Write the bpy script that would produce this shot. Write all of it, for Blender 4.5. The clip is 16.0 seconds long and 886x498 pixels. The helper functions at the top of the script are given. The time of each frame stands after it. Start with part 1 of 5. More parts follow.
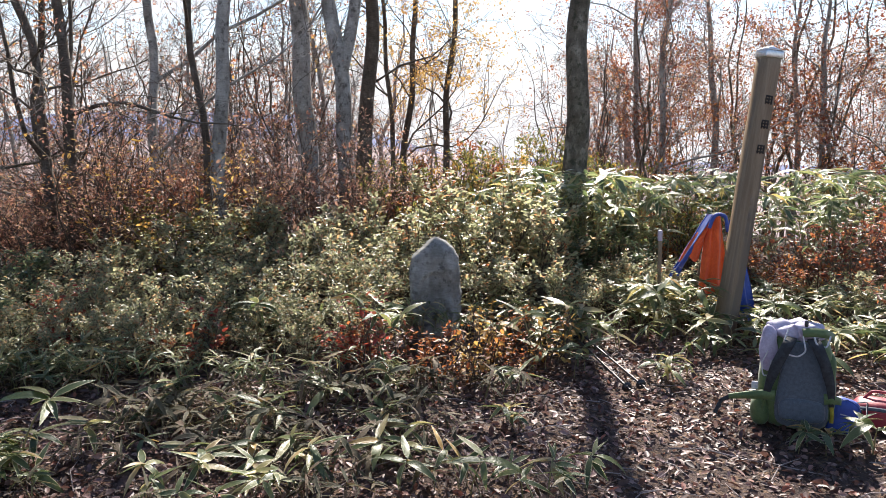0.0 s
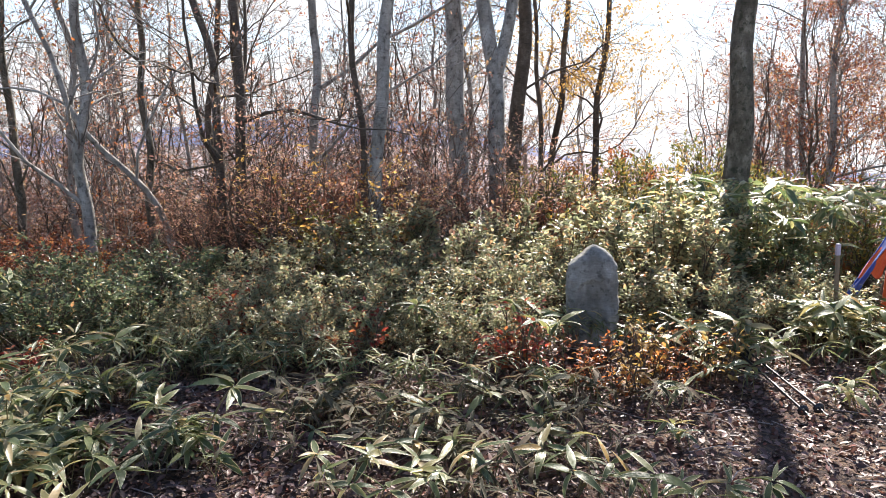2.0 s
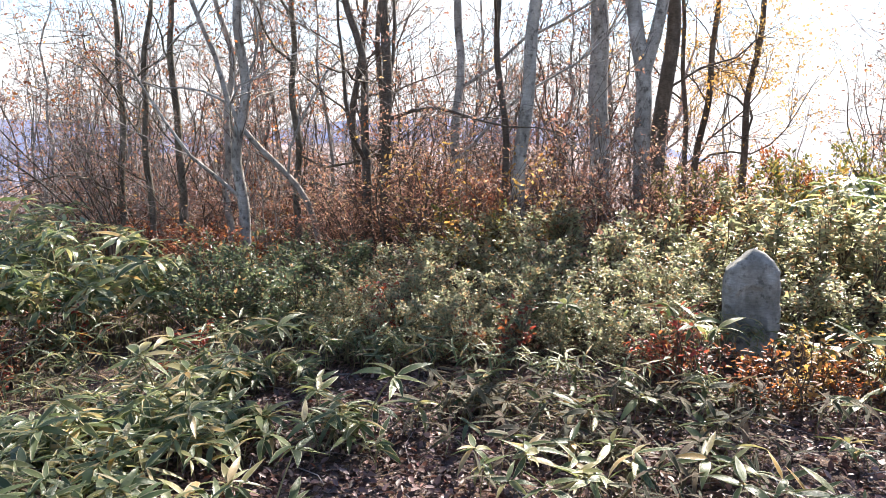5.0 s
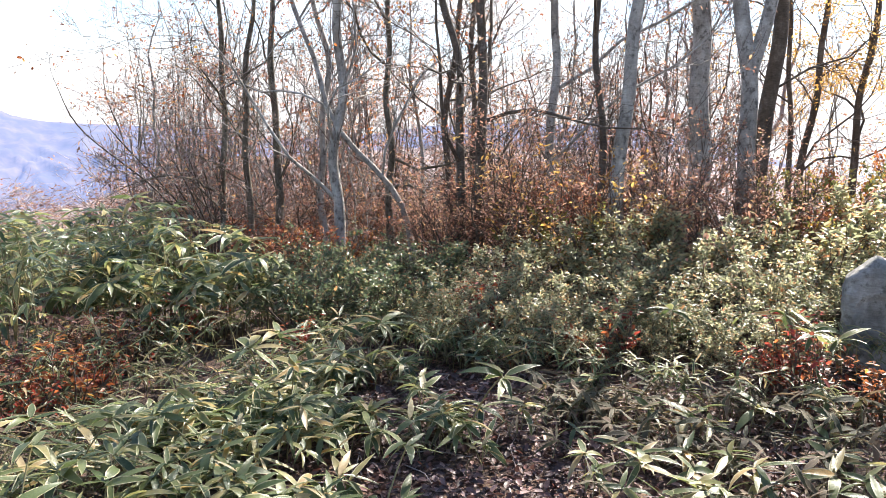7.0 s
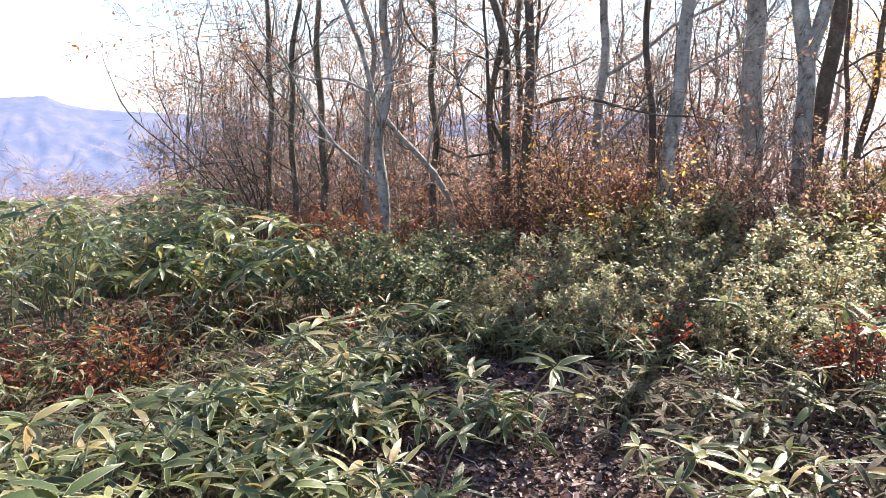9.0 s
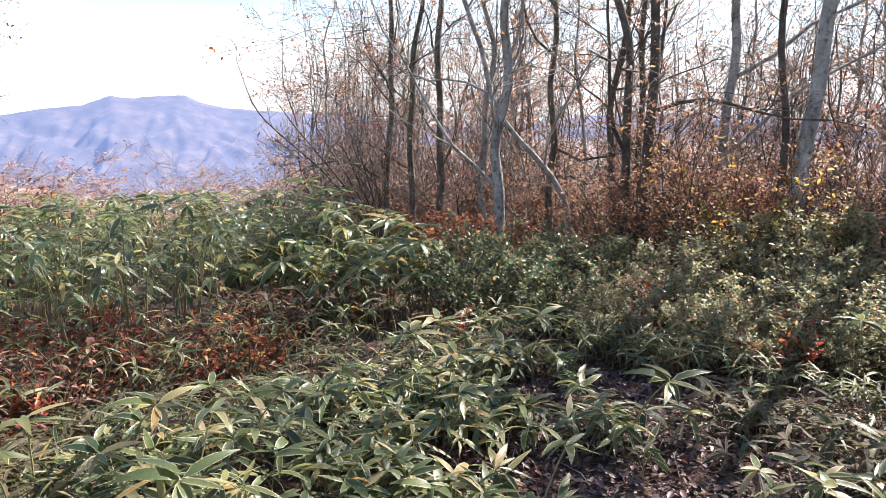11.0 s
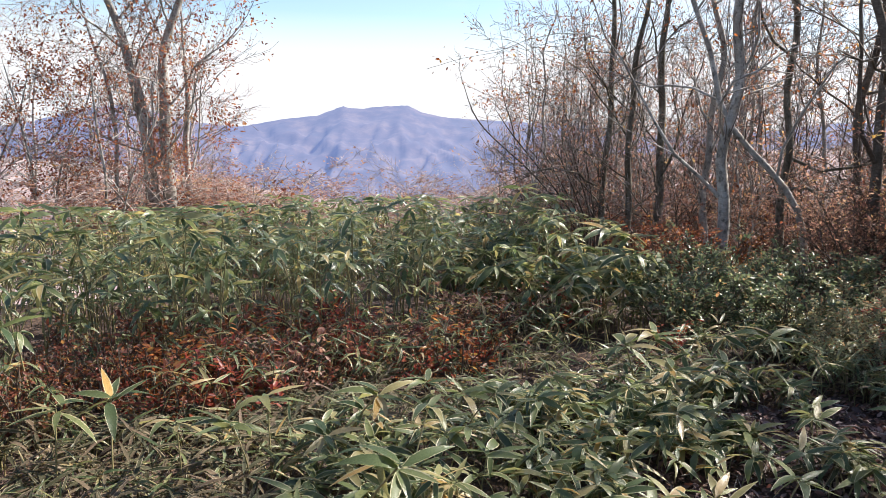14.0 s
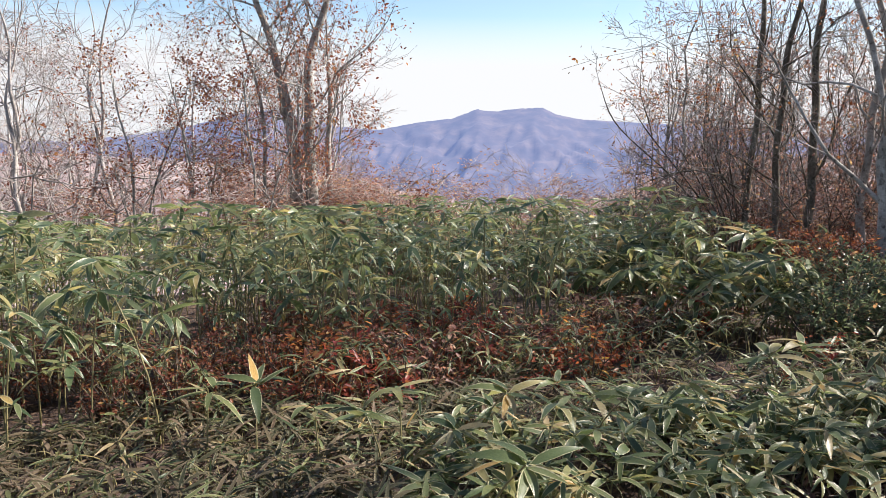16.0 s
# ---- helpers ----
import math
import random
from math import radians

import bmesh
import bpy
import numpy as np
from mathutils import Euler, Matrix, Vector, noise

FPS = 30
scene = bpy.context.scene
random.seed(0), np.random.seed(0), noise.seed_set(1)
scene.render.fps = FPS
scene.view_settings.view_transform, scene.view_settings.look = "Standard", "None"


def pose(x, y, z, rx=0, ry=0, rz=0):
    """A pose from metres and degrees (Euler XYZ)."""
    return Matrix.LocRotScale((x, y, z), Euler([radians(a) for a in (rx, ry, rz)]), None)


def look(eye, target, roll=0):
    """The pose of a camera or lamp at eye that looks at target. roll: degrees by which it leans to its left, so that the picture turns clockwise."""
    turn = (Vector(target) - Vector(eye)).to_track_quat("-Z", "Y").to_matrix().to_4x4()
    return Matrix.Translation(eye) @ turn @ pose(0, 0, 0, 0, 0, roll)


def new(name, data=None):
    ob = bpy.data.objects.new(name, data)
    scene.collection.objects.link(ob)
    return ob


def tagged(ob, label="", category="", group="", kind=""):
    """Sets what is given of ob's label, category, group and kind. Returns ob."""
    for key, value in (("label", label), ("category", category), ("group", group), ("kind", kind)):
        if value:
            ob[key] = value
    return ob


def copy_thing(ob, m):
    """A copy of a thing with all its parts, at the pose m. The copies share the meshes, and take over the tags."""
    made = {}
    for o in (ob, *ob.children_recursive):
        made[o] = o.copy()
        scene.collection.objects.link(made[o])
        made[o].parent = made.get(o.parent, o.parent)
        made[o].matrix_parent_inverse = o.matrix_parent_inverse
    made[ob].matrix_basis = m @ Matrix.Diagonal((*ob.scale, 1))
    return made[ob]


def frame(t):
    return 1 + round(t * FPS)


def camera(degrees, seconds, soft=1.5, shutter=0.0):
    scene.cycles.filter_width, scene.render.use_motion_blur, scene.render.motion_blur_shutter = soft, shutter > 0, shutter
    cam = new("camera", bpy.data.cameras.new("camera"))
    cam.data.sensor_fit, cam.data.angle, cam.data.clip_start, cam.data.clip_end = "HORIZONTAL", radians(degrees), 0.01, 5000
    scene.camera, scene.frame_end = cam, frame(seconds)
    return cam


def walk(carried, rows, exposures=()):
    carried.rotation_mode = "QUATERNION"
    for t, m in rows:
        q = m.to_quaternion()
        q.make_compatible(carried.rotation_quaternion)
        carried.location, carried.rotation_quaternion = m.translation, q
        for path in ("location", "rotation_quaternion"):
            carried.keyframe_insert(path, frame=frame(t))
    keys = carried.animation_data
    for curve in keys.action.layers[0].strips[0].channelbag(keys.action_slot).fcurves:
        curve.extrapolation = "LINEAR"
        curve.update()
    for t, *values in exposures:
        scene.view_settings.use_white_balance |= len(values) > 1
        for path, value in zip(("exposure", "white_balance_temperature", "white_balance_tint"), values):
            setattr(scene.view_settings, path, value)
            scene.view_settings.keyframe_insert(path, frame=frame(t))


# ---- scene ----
cam = camera(60.4, 16.0, 0.85)
PATH = [
    (0, (0.091, 0.032, 1.585), (0.054, 2.005, 1.26), 0.3),
    (0.5, (0.068, 0.041, 1.574), (-0.078, 2.007, 1.238), 0.3),
    (1, (0.043, 0.048, 1.572), (-0.173, 2.006, 1.229), 0.3),
    (1.5, (-0.031, 0.032, 1.581), (-0.327, 1.984, 1.258), 0.4),
    (2, (-0.073, 0.029, 1.571), (-0.461, 1.967, 1.263), 0.3),
    (2.5, (-0.113, 0.022, 1.562), (-0.578, 1.942, 1.25), 0.4),
    (3, (-0.147, 0.024, 1.564), (-0.668, 1.929, 1.247), 0.3),
    (3.5, (-0.177, 0.018, 1.56), (-0.765, 1.902, 1.235), 0.4),
    (4, (-0.207, 0.009, 1.562), (-0.834, 1.88, 1.238), 0.4),
    (6.5, (-0.365, -0.054, 1.534), (-1.202, 1.738, 1.238), 0.7),
    (7, (-0.412, -0.045, 1.518), (-1.301, 1.721, 1.217), 0.6),
    (7.5, (-0.444, -0.041, 1.516), (-1.348, 1.711, 1.186), 0.4),
    (8, (-0.483, -0.052, 1.512), (-1.383, 1.705, 1.192), 0.4),
    (10.5, (-0.472, -0.022, 1.509), (-1.648, 1.557, 1.161), 1.1),
    (11, (-0.493, -0.018, 1.514), (-1.717, 1.527, 1.18), 1.2),
    (11.5, (-0.513, -0.026, 1.506), (-1.822, 1.448, 1.167), 1.3),
    (12, (-0.524, -0.027, 1.503), (-1.908, 1.376, 1.164), 1.3),
    (12.5, (-0.54, -0.031, 1.504), (-1.987, 1.311, 1.183), 1.4),
    (13, (-0.546, -0.037, 1.5), (-2.037, 1.258, 1.183), 1.2),
    (13.5, (-0.549, -0.043, 1.501), (-2.075, 1.209, 1.18), 1.2),
    (14, (-0.537, -0.038, 1.5), (-2.138, 1.116, 1.177), 1.1),
    (14.5, (-0.529, -0.041, 1.5), (-2.179, 1.048, 1.198), 0.9),
    (15, (-0.528, -0.05, 1.498), (-2.234, 0.95, 1.199), 0.9),
    (15.5, (-0.526, -0.047, 1.492), (-2.27, 0.885, 1.189), 0.8),
    (16, (-0.52, -0.053, 1.486), (-2.297, 0.806, 1.164), 0.7),
]
walk(cam, [(t, look(eye, target, roll)) for t, eye, target, roll in PATH], [(0, 1.43), (3.5, 1.81), (8, 2.0), (12.5, 1.60), (16, 1.27)])

# ---- sky, sun, exposure ----
SUN_AZ, SUN_EL = 8.8, 42.0          # degrees, clockwise from +y, and above the horizon
world = bpy.data.worlds.new("sky")
scene.world = world
world.use_nodes = True
wn, wl = world.node_tree.nodes, world.node_tree.links
wn.clear()
sky = wn.new("ShaderNodeTexSky")
sky.sky_type = "NISHITA"
sky.sun_disc = False
sky.sun_elevation = radians(SUN_EL)
sky.sun_rotation = radians(SUN_AZ)
sky.altitude = 900
sky.air_density, sky.dust_density, sky.ozone_density = 1.0, 0.6, 1.5
wco = wn.new("ShaderNodeTexCoord")
wmap = wn.new("ShaderNodeMapping")
wmap.inputs["Scale"].default_value = (1.0, 1.0, 2.6)
wmap.inputs["Location"].default_value = (0.35, 0.2, 0.1)
wl.new(wco.outputs["Generated"], wmap.inputs["Vector"])
wno = wn.new("ShaderNodeTexNoise")
wno.inputs["Scale"].default_value = 1.5
wno.inputs["Detail"].default_value = 6
wno.inputs["Roughness"].default_value = 0.5
wl.new(wmap.outputs[0], wno.inputs["Vector"])
wramp = wn.new("ShaderNodeValToRGB")
wramp.color_ramp.elements[0].position, wramp.color_ramp.elements[1].position = 0.50, 0.70
wl.new(wno.outputs["Fac"], wramp.inputs["Fac"])
wmix = wn.new("ShaderNodeMix")
wmix.data_type = "RGBA"
wmix.inputs["B"].default_value = (5.3, 5.35, 5.5, 1)
wsep = wn.new("ShaderNodeSeparateXYZ")
wl.new(wco.outputs["Generated"], wsep.inputs[0])
whaze = wn.new("ShaderNodeMapRange")      # thin white haze that thickens towards the horizon
whaze.inputs["From Min"].default_value, whaze.inputs["From Max"].default_value = 0.135, 0.075
wl.new(wsep.outputs["Z"], whaze.inputs["Value"])
wmax = wn.new("ShaderNodeMath")
wmax.operation = "MAXIMUM"
wthin = wn.new("ShaderNodeMapRange")      # the clouds lie low; overhead the sky is clear
wthin.inputs["From Min"].default_value, wthin.inputs["From Max"].default_value = 0.45, 0.20
wl.new(wsep.outputs["Z"], wthin.inputs["Value"])
wcloud = wn.new("ShaderNodeMath")
wcloud.operation = "MULTIPLY"
wl.new(wramp.outputs["Color"], wcloud.inputs[0])
wl.new(wthin.outputs[0], wcloud.inputs[1])
wl.new(whaze.outputs[0], wmax.inputs[0])
wl.new(wcloud.outputs[0], wmax.inputs[1])
wl.new(wmax.outputs[0], wmix.inputs["Factor"])
wl.new(sky.outputs[0], wmix.inputs["A"])
wbg = wn.new("ShaderNodeBackground")
wbg.inputs["Strength"].default_value = 0.076
wl.new(wmix.outputs["Result"], wbg.inputs["Color"])
wout = wn.new("ShaderNodeOutputWorld")
wl.new(wbg.outputs[0], wout.inputs[0])

sun = new("sun", bpy.data.lights.new("sun", "SUN"))
sun.data.energy, sun.data.angle, sun.data.color = 5.0, radians(0.55), (1.0, 0.93, 0.84)
sa, se = radians(SUN_AZ), radians(SUN_EL)
SUNWARD = Vector((math.sin(sa) * math.cos(se), math.cos(sa) * math.cos(se), math.sin(se)))
sun.matrix_world = look(SUNWARD * 60, (0, 0, 0))

# ---- materials ----


def material(name):
    m = bpy.data.materials.new(name)
    m.use_nodes = True
    nt = m.node_tree
    for n in list(nt.nodes):
        nt.nodes.remove(n)
    out = nt.nodes.new("ShaderNodeOutputMaterial")
    return m, nt, out


def node(nt, kind, **sockets):
    n = nt.nodes.new(kind)
    for k, v in sockets.items():
        n.inputs[k.replace("_", " ")].default_value = v
    return n


def ramp(nt, fac, cols, const=False):
    r = nt.nodes.new("ShaderNodeValToRGB")
    r.color_ramp.interpolation = "CONSTANT" if const else "LINEAR"
    e = r.color_ramp.elements
    while len(e) < len(cols):
        e.new(0.5)
    for i, (p, c) in enumerate(cols):
        e[i].position, e[i].color = p, (*c, 1)
    nt.links.new(fac, r.inputs["Fac"])
    return r.outputs["Color"]


def mixcol(nt, fac, a, b, blend="MIX"):
    m = nt.nodes.new("ShaderNodeMix")
    m.data_type, m.blend_type = "RGBA", blend
    for sock, v in (("Factor", fac), ("A", a), ("B", b)):
        if isinstance(v, (int, float)):
            m.inputs[sock].default_value = v
        elif isinstance(v, tuple):
            m.inputs[sock].default_value = (*v, 1)
        else:
            nt.links.new(v, m.inputs[sock])
    return m.outputs["Result"]


def mathn(nt, op, a, b=0.0):
    m = nt.nodes.new("ShaderNodeMath")
    m.operation = op
    for i, v in enumerate((a, b)):
        if isinstance(v, (int, float)):
            m.inputs[i].default_value = v
        else:
            nt.links.new(v, m.inputs[i])
    return m.outputs[0]


def leaf_material(name, cols, trans=0.45, rough=0.4, edge=None, spec=0.5):
    """Thin leaves: colours spread leaf by leaf, light through the blade, and a pale withered margin where edge is given."""
    m, nt, out = material(name)
    geo = nt.nodes.new("ShaderNodeNewGeometry")
    inf = nt.nodes.new("ShaderNodeObjectInfo")
    rnd = mathn(nt, "FRACT", mathn(nt, "ADD", geo.outputs["Random Per Island"], inf.outputs["Random"]))
    col = ramp(nt, rnd, cols)
    tc = nt.nodes.new("ShaderNodeTexCoord")
    noi = node(nt, "ShaderNodeTexNoise", Scale=38.0, Detail=3.0)
    nt.links.new(tc.outputs["Object"], noi.inputs["Vector"])
    col = mixcol(nt, 0.55, col, ramp(nt, noi.outputs["Fac"], [(0.3, (0.45, 0.45, 0.45)), (0.7, (1, 1, 1))]), "MULTIPLY")
    bump_src = noi.outputs["Fac"]
    if edge:
        uv = nt.nodes.new("ShaderNodeUVMap")
        sep = nt.nodes.new("ShaderNodeSeparateXYZ")
        nt.links.new(uv.outputs[0], sep.inputs[0])
        off = mathn(nt, "ABSOLUTE", mathn(nt, "SUBTRACT", sep.outputs["X"], 0.5))
        noi2 = node(nt, "ShaderNodeTexNoise", Scale=22.0, Detail=2.0)
        nt.links.new(tc.outputs["Object"], noi2.inputs["Vector"])
        wob = mathn(nt, "ADD", off, mathn(nt, "MULTIPLY", mathn(nt, "SUBTRACT", noi2.outputs["Fac"], 0.5), 0.25))
        limit = mathn(nt, "ADD", 0.37, mathn(nt, "MULTIPLY", mathn(nt, "FRACT", mathn(nt, "MULTIPLY", rnd, 7.3)), 0.16))
        f = mathn(nt, "MULTIPLY", mathn(nt, "GREATER_THAN", wob, limit), 0.85)
        col = mixcol(nt, f, col, edge)
        wave = node(nt, "ShaderNodeTexWave", Scale=5.0, Distortion=0.4)
        wave.bands_direction = "X"
        nt.links.new(uv.outputs[0], wave.inputs["Vector"])
        bump_src = wave.outputs["Fac"]
    bump = node(nt, "ShaderNodeBump", Strength=0.25, Distance=0.003)
    nt.links.new(bump_src, bump.inputs["Height"])
    pb = node(nt, "ShaderNodeBsdfPrincipled", Roughness=rough)
    pb.inputs["Specular IOR Level"].default_value = spec
    nt.links.new(col, pb.inputs["Base Color"])
    nt.links.new(bump.outputs[0], pb.inputs["Normal"])
    tr = nt.nodes.new("ShaderNodeBsdfTranslucent")
    nt.links.new(mixcol(nt, 1.0, col, (1.95, 1.9, 1.65), "MULTIPLY"), tr.inputs["Color"])
    mx = node(nt, "ShaderNodeMixShader", Fac=trans)
    nt.links.new(pb.outputs[0], mx.inputs[1])
    nt.links.new(tr.outputs[0], mx.inputs[2])
    nt.links.new(mx.outputs[0], out.inputs[0])
    return m


def solid_material(name, c1, c2, scale, rough=0.7, bump=0.4, dist=0.01, metal=0.0, stretch=(1, 1, 1), c3=None, spot=3.0, sheen=0.0, cover=0.52):
    """Two noise scales between two colours, spots of a third, and relief."""
    m, nt, out = material(name)
    tc = nt.nodes.new("ShaderNodeTexCoord")
    mp = nt.nodes.new("ShaderNodeMapping")
    mp.inputs["Scale"].default_value = stretch
    nt.links.new(tc.outputs["Object"], mp.inputs["Vector"])
    n1 = node(nt, "ShaderNodeTexNoise", Scale=scale, Detail=6.0, Roughness=0.65)
    n2 = node(nt, "ShaderNodeTexNoise", Scale=scale * 7.0, Detail=4.0, Roughness=0.6)
    n3 = node(nt, "ShaderNodeTexNoise", Scale=spot, Detail=4.0, Roughness=0.6)
    for n in (n1, n2, n3):
        nt.links.new(mp.outputs[0], n.inputs["Vector"])
    col = ramp(nt, n1.outputs["Fac"], [(0.32, c1), (0.68, c2)])
    col = mixcol(nt, 0.5, col, ramp(nt, n2.outputs["Fac"], [(0.3, (0.5, 0.5, 0.5)), (0.7, (1, 1, 1))]), "MULTIPLY")
    if c3:
        col = mixcol(nt, ramp(nt, n3.outputs["Fac"], [(cover, (0, 0, 0)), (cover + 0.07, (1, 1, 1))]), col, c3)
    b = node(nt, "ShaderNodeBump", Strength=bump, Distance=dist)
    nt.links.new(mathn(nt, "ADD", n1.outputs["Fac"], mathn(nt, "MULTIPLY", n2.outputs["Fac"], 0.5)), b.inputs["Height"])
    pb = node(nt, "ShaderNodeBsdfPrincipled", Roughness=rough, Metallic=metal)
    nt.links.new(col, pb.inputs["Base Color"])
    nt.links.new(b.outputs[0], pb.inputs["Normal"])
    if sheen:
        pb.inputs["Sheen Weight"].default_value = sheen
    nt.links.new(pb.outputs[0], out.inputs[0])
    return m


def bark_material(name, dark, mid, pale, stain, band=1.0, cover=0.56, rough=0.85, patch=1.3):
    """Bark: broad mottling, pale lichen, small dark stains with soft edges, fine cross bands and cracks."""
    m, nt, out = material(name)
    tc = nt.nodes.new("ShaderNodeTexCoord")

    def noi(scale, stretch, detail=6.0, rough_=0.65):
        mp = nt.nodes.new("ShaderNodeMapping")
        mp.inputs["Scale"].default_value = stretch
        nt.links.new(tc.outputs["Object"], mp.inputs["Vector"])
        n = node(nt, "ShaderNodeTexNoise", Scale=scale, Detail=detail, Roughness=rough_)
        nt.links.new(mp.outputs[0], n.inputs["Vector"])
        return n.outputs["Fac"]
    broad, flecks, spots, slow = noi(8.0, (1, 1, 0.55), 8.0), noi(34.0, (0.6, 0.6, 2.4)), noi(17.0, (1, 1, 0.8), 5.0), noi(patch, (1, 1, 0.7), 3.0)
    col = ramp(nt, broad, [(0.30, dark), (0.50, mid), (0.68, pale)])
    col = mixcol(nt, ramp(nt, spots, [(cover, (0, 0, 0)), (cover + 0.12, (0.85, 0.85, 0.85))]), col, stain)
    col = mixcol(nt, 0.75 * band, col, ramp(nt, flecks, [(0.34, (0.42, 0.40, 0.38)), (0.62, (1, 1, 1))]), "MULTIPLY")
    col = mixcol(nt, 0.8, col, ramp(nt, slow, [(0.35, (0.50, 0.47, 0.42)), (0.62, (1, 1, 1))]), "MULTIPLY")
    b = node(nt, "ShaderNodeBump", Strength=0.8, Distance=0.012)
    nt.links.new(mathn(nt, "ADD", broad, mathn(nt, "MULTIPLY", flecks, 0.7)), b.inputs["Height"])
    pb = node(nt, "ShaderNodeBsdfPrincipled", Roughness=rough)
    nt.links.new(col, pb.inputs["Base Color"])
    nt.links.new(b.outputs[0], pb.inputs["Normal"])
    nt.links.new(pb.outputs[0], out.inputs[0])
    return m


BARK_PALE = bark_material("pale_beech_bark", (0.25, 0.235, 0.215), (0.44, 0.42, 0.395), (0.66, 0.64, 0.61), (0.10, 0.09, 0.078), 0.6, 0.53)
BARK_WHITE = bark_material("whitish_bark", (0.33, 0.30, 0.28), (0.50, 0.46, 0.44), (0.66, 0.62, 0.60), (0.20, 0.17, 0.16), 0.7, 0.6)
BARK_DARK = bark_material("dark_mossy_bark", (0.085, 0.072, 0.054), (0.185, 0.16, 0.125), (0.42, 0.385, 0.32), (0.055, 0.06, 0.035), 0.55, 0.52, 0.9)
BARK_BROWN = bark_material("brown_bark", (0.075, 0.058, 0.045), (0.15, 0.12, 0.095), (0.27, 0.235, 0.20), (0.05, 0.042, 0.032), 1.0, 0.6, 0.9)
TWIG = solid_material("twig_bark", (0.10, 0.075, 0.062), (0.19, 0.15, 0.13), 4.0, 0.85, 0.2, 0.004)
TWIG_PALE = solid_material("pale_twig_bark", (0.26, 0.20, 0.19), (0.46, 0.39, 0.37), 4.0, 0.85, 0.2, 0.004)
TWIG_PINK = solid_material("pinkish_twig_bark", (0.30, 0.19, 0.165), (0.46, 0.32, 0.29), 4.0, 0.85, 0.2, 0.004)
STEM = solid_material("woody_stem", (0.07, 0.05, 0.035), (0.15, 0.11, 0.08), 9.0, 0.85, 0.3, 0.004)
CULM = solid_material("bamboo_culm", (0.20, 0.17, 0.07), (0.33, 0.28, 0.14), 8.0, 0.55, 0.2, 0.003)
SOIL = solid_material("litter_soil", (0.034, 0.021, 0.017), (0.105, 0.062, 0.050), 9.0, 0.95, 1.0, 0.04, c3=(0.15, 0.09, 0.055), spot=22.0)
STONE = bark_material("weathered_stone", (0.19, 0.186, 0.178), (0.32, 0.313, 0.30), (0.48, 0.47, 0.45), (0.11, 0.108, 0.10), 0.5, 0.54, 0.92, 5.5)
WOOD = solid_material("weathered_grey_wood", (0.21, 0.150, 0.098), (0.34, 0.262, 0.182), 16.0, 0.8, 0.5, 0.006, stretch=(1, 1, 0.06), c3=(0.15, 0.12, 0.095), spot=7.0)
TIN = solid_material("zinc_cap", (0.55, 0.57, 0.60), (0.75, 0.77, 0.80), 8.0, 0.28, 0.1, 0.002, metal=1.0)
INK = solid_material("faded_ink", (0.025, 0.022, 0.02), (0.06, 0.05, 0.045), 40.0, 0.8, 0.1, 0.001)

SASA = leaf_material("bamboo_grass_leaf", [(0.0, (0.055, 0.084, 0.036)), (0.4, (0.105, 0.138, 0.056)), (0.7, (0.180, 0.205, 0.084)), (0.87, (0.303, 0.270, 0.120)), (0.95, (0.456, 0.350, 0.196)), (1.0, (0.497, 0.296, 0.076))], 0.36, 0.34, (0.48, 0.44, 0.28))
SASA_TALL = leaf_material("tall_bamboo_grass_leaf", [(0.0, (0.065, 0.105, 0.050)), (0.45, (0.128, 0.172, 0.075)), (0.75, (0.225, 0.260, 0.112)), (0.92, (0.353, 0.319, 0.145)), (1.0, (0.588, 0.420, 0.155))], 0.36, 0.30, (0.48, 0.44, 0.29), spec=0.7)
# dark leaf colours hold withered tones and some of the foreground's shade
SASA_DRY_SHADED = leaf_material("dry_bamboo_grass_leaf", [(0.0, (0.044, 0.050, 0.024)), (0.5, (0.105, 0.090, 0.050)), (1.0, (0.21, 0.145, 0.10))], 0.26, 0.62, (0.30, 0.25, 0.17), spec=0.25)
AZALEA = leaf_material("azalea_leaf", [(0.0, (0.145, 0.165, 0.098)), (0.45, (0.255, 0.265, 0.170)), (0.75, (0.375, 0.365, 0.25)), (0.90, (0.42, 0.30, 0.17)), (1.0, (0.36, 0.140, 0.075))], 0.58, 0.36, spec=1.0)
DARKGREEN = leaf_material("dark_evergreen_leaf", [(0.0, (0.060, 0.088, 0.052)), (0.6, (0.125, 0.158, 0.088)), (0.85, (0.20, 0.215, 0.125)), (1.0, (0.33, 0.170, 0.090))], 0.48, 0.32)
YELLOWGREEN = leaf_material("yellow_green_leaf", [(0.0, (0.08, 0.10, 0.035)), (0.5, (0.16, 0.165, 0.055)), (0.8, (0.28, 0.23, 0.06)), (1.0, (0.34, 0.17, 0.04))], 0.45, 0.38)
BROWNRED = leaf_material("brown_red_leaf", [(0.0, (0.17, 0.085, 0.075)), (0.5, (0.29, 0.155, 0.125)), (0.85, (0.40, 0.24, 0.18)), (1.0, (0.46, 0.32, 0.14))], 0.52, 0.5)
ORANGE = leaf_material("orange_autumn_leaf", [(0.0, (0.17, 0.050, 0.024)), (0.5, (0.30, 0.098, 0.038)), (0.85, (0.40, 0.165, 0.055)), (1.0, (0.43, 0.27, 0.07))], 0.5, 0.45)
RUST = leaf_material("rust_autumn_leaf", [(0.0, (0.11, 0.034, 0.026)), (0.5, (0.21, 0.066, 0.040)), (0.85, (0.30, 0.115, 0.055)), (1.0, (0.38, 0.20, 0.07))], 0.48, 0.5)
YELLOW = leaf_material("yellow_autumn_leaf", [(0.0, (0.30, 0.15, 0.045)), (0.5, (0.42, 0.25, 0.075)), (1.0, (0.47, 0.34, 0.12))], 0.45, 0.45)
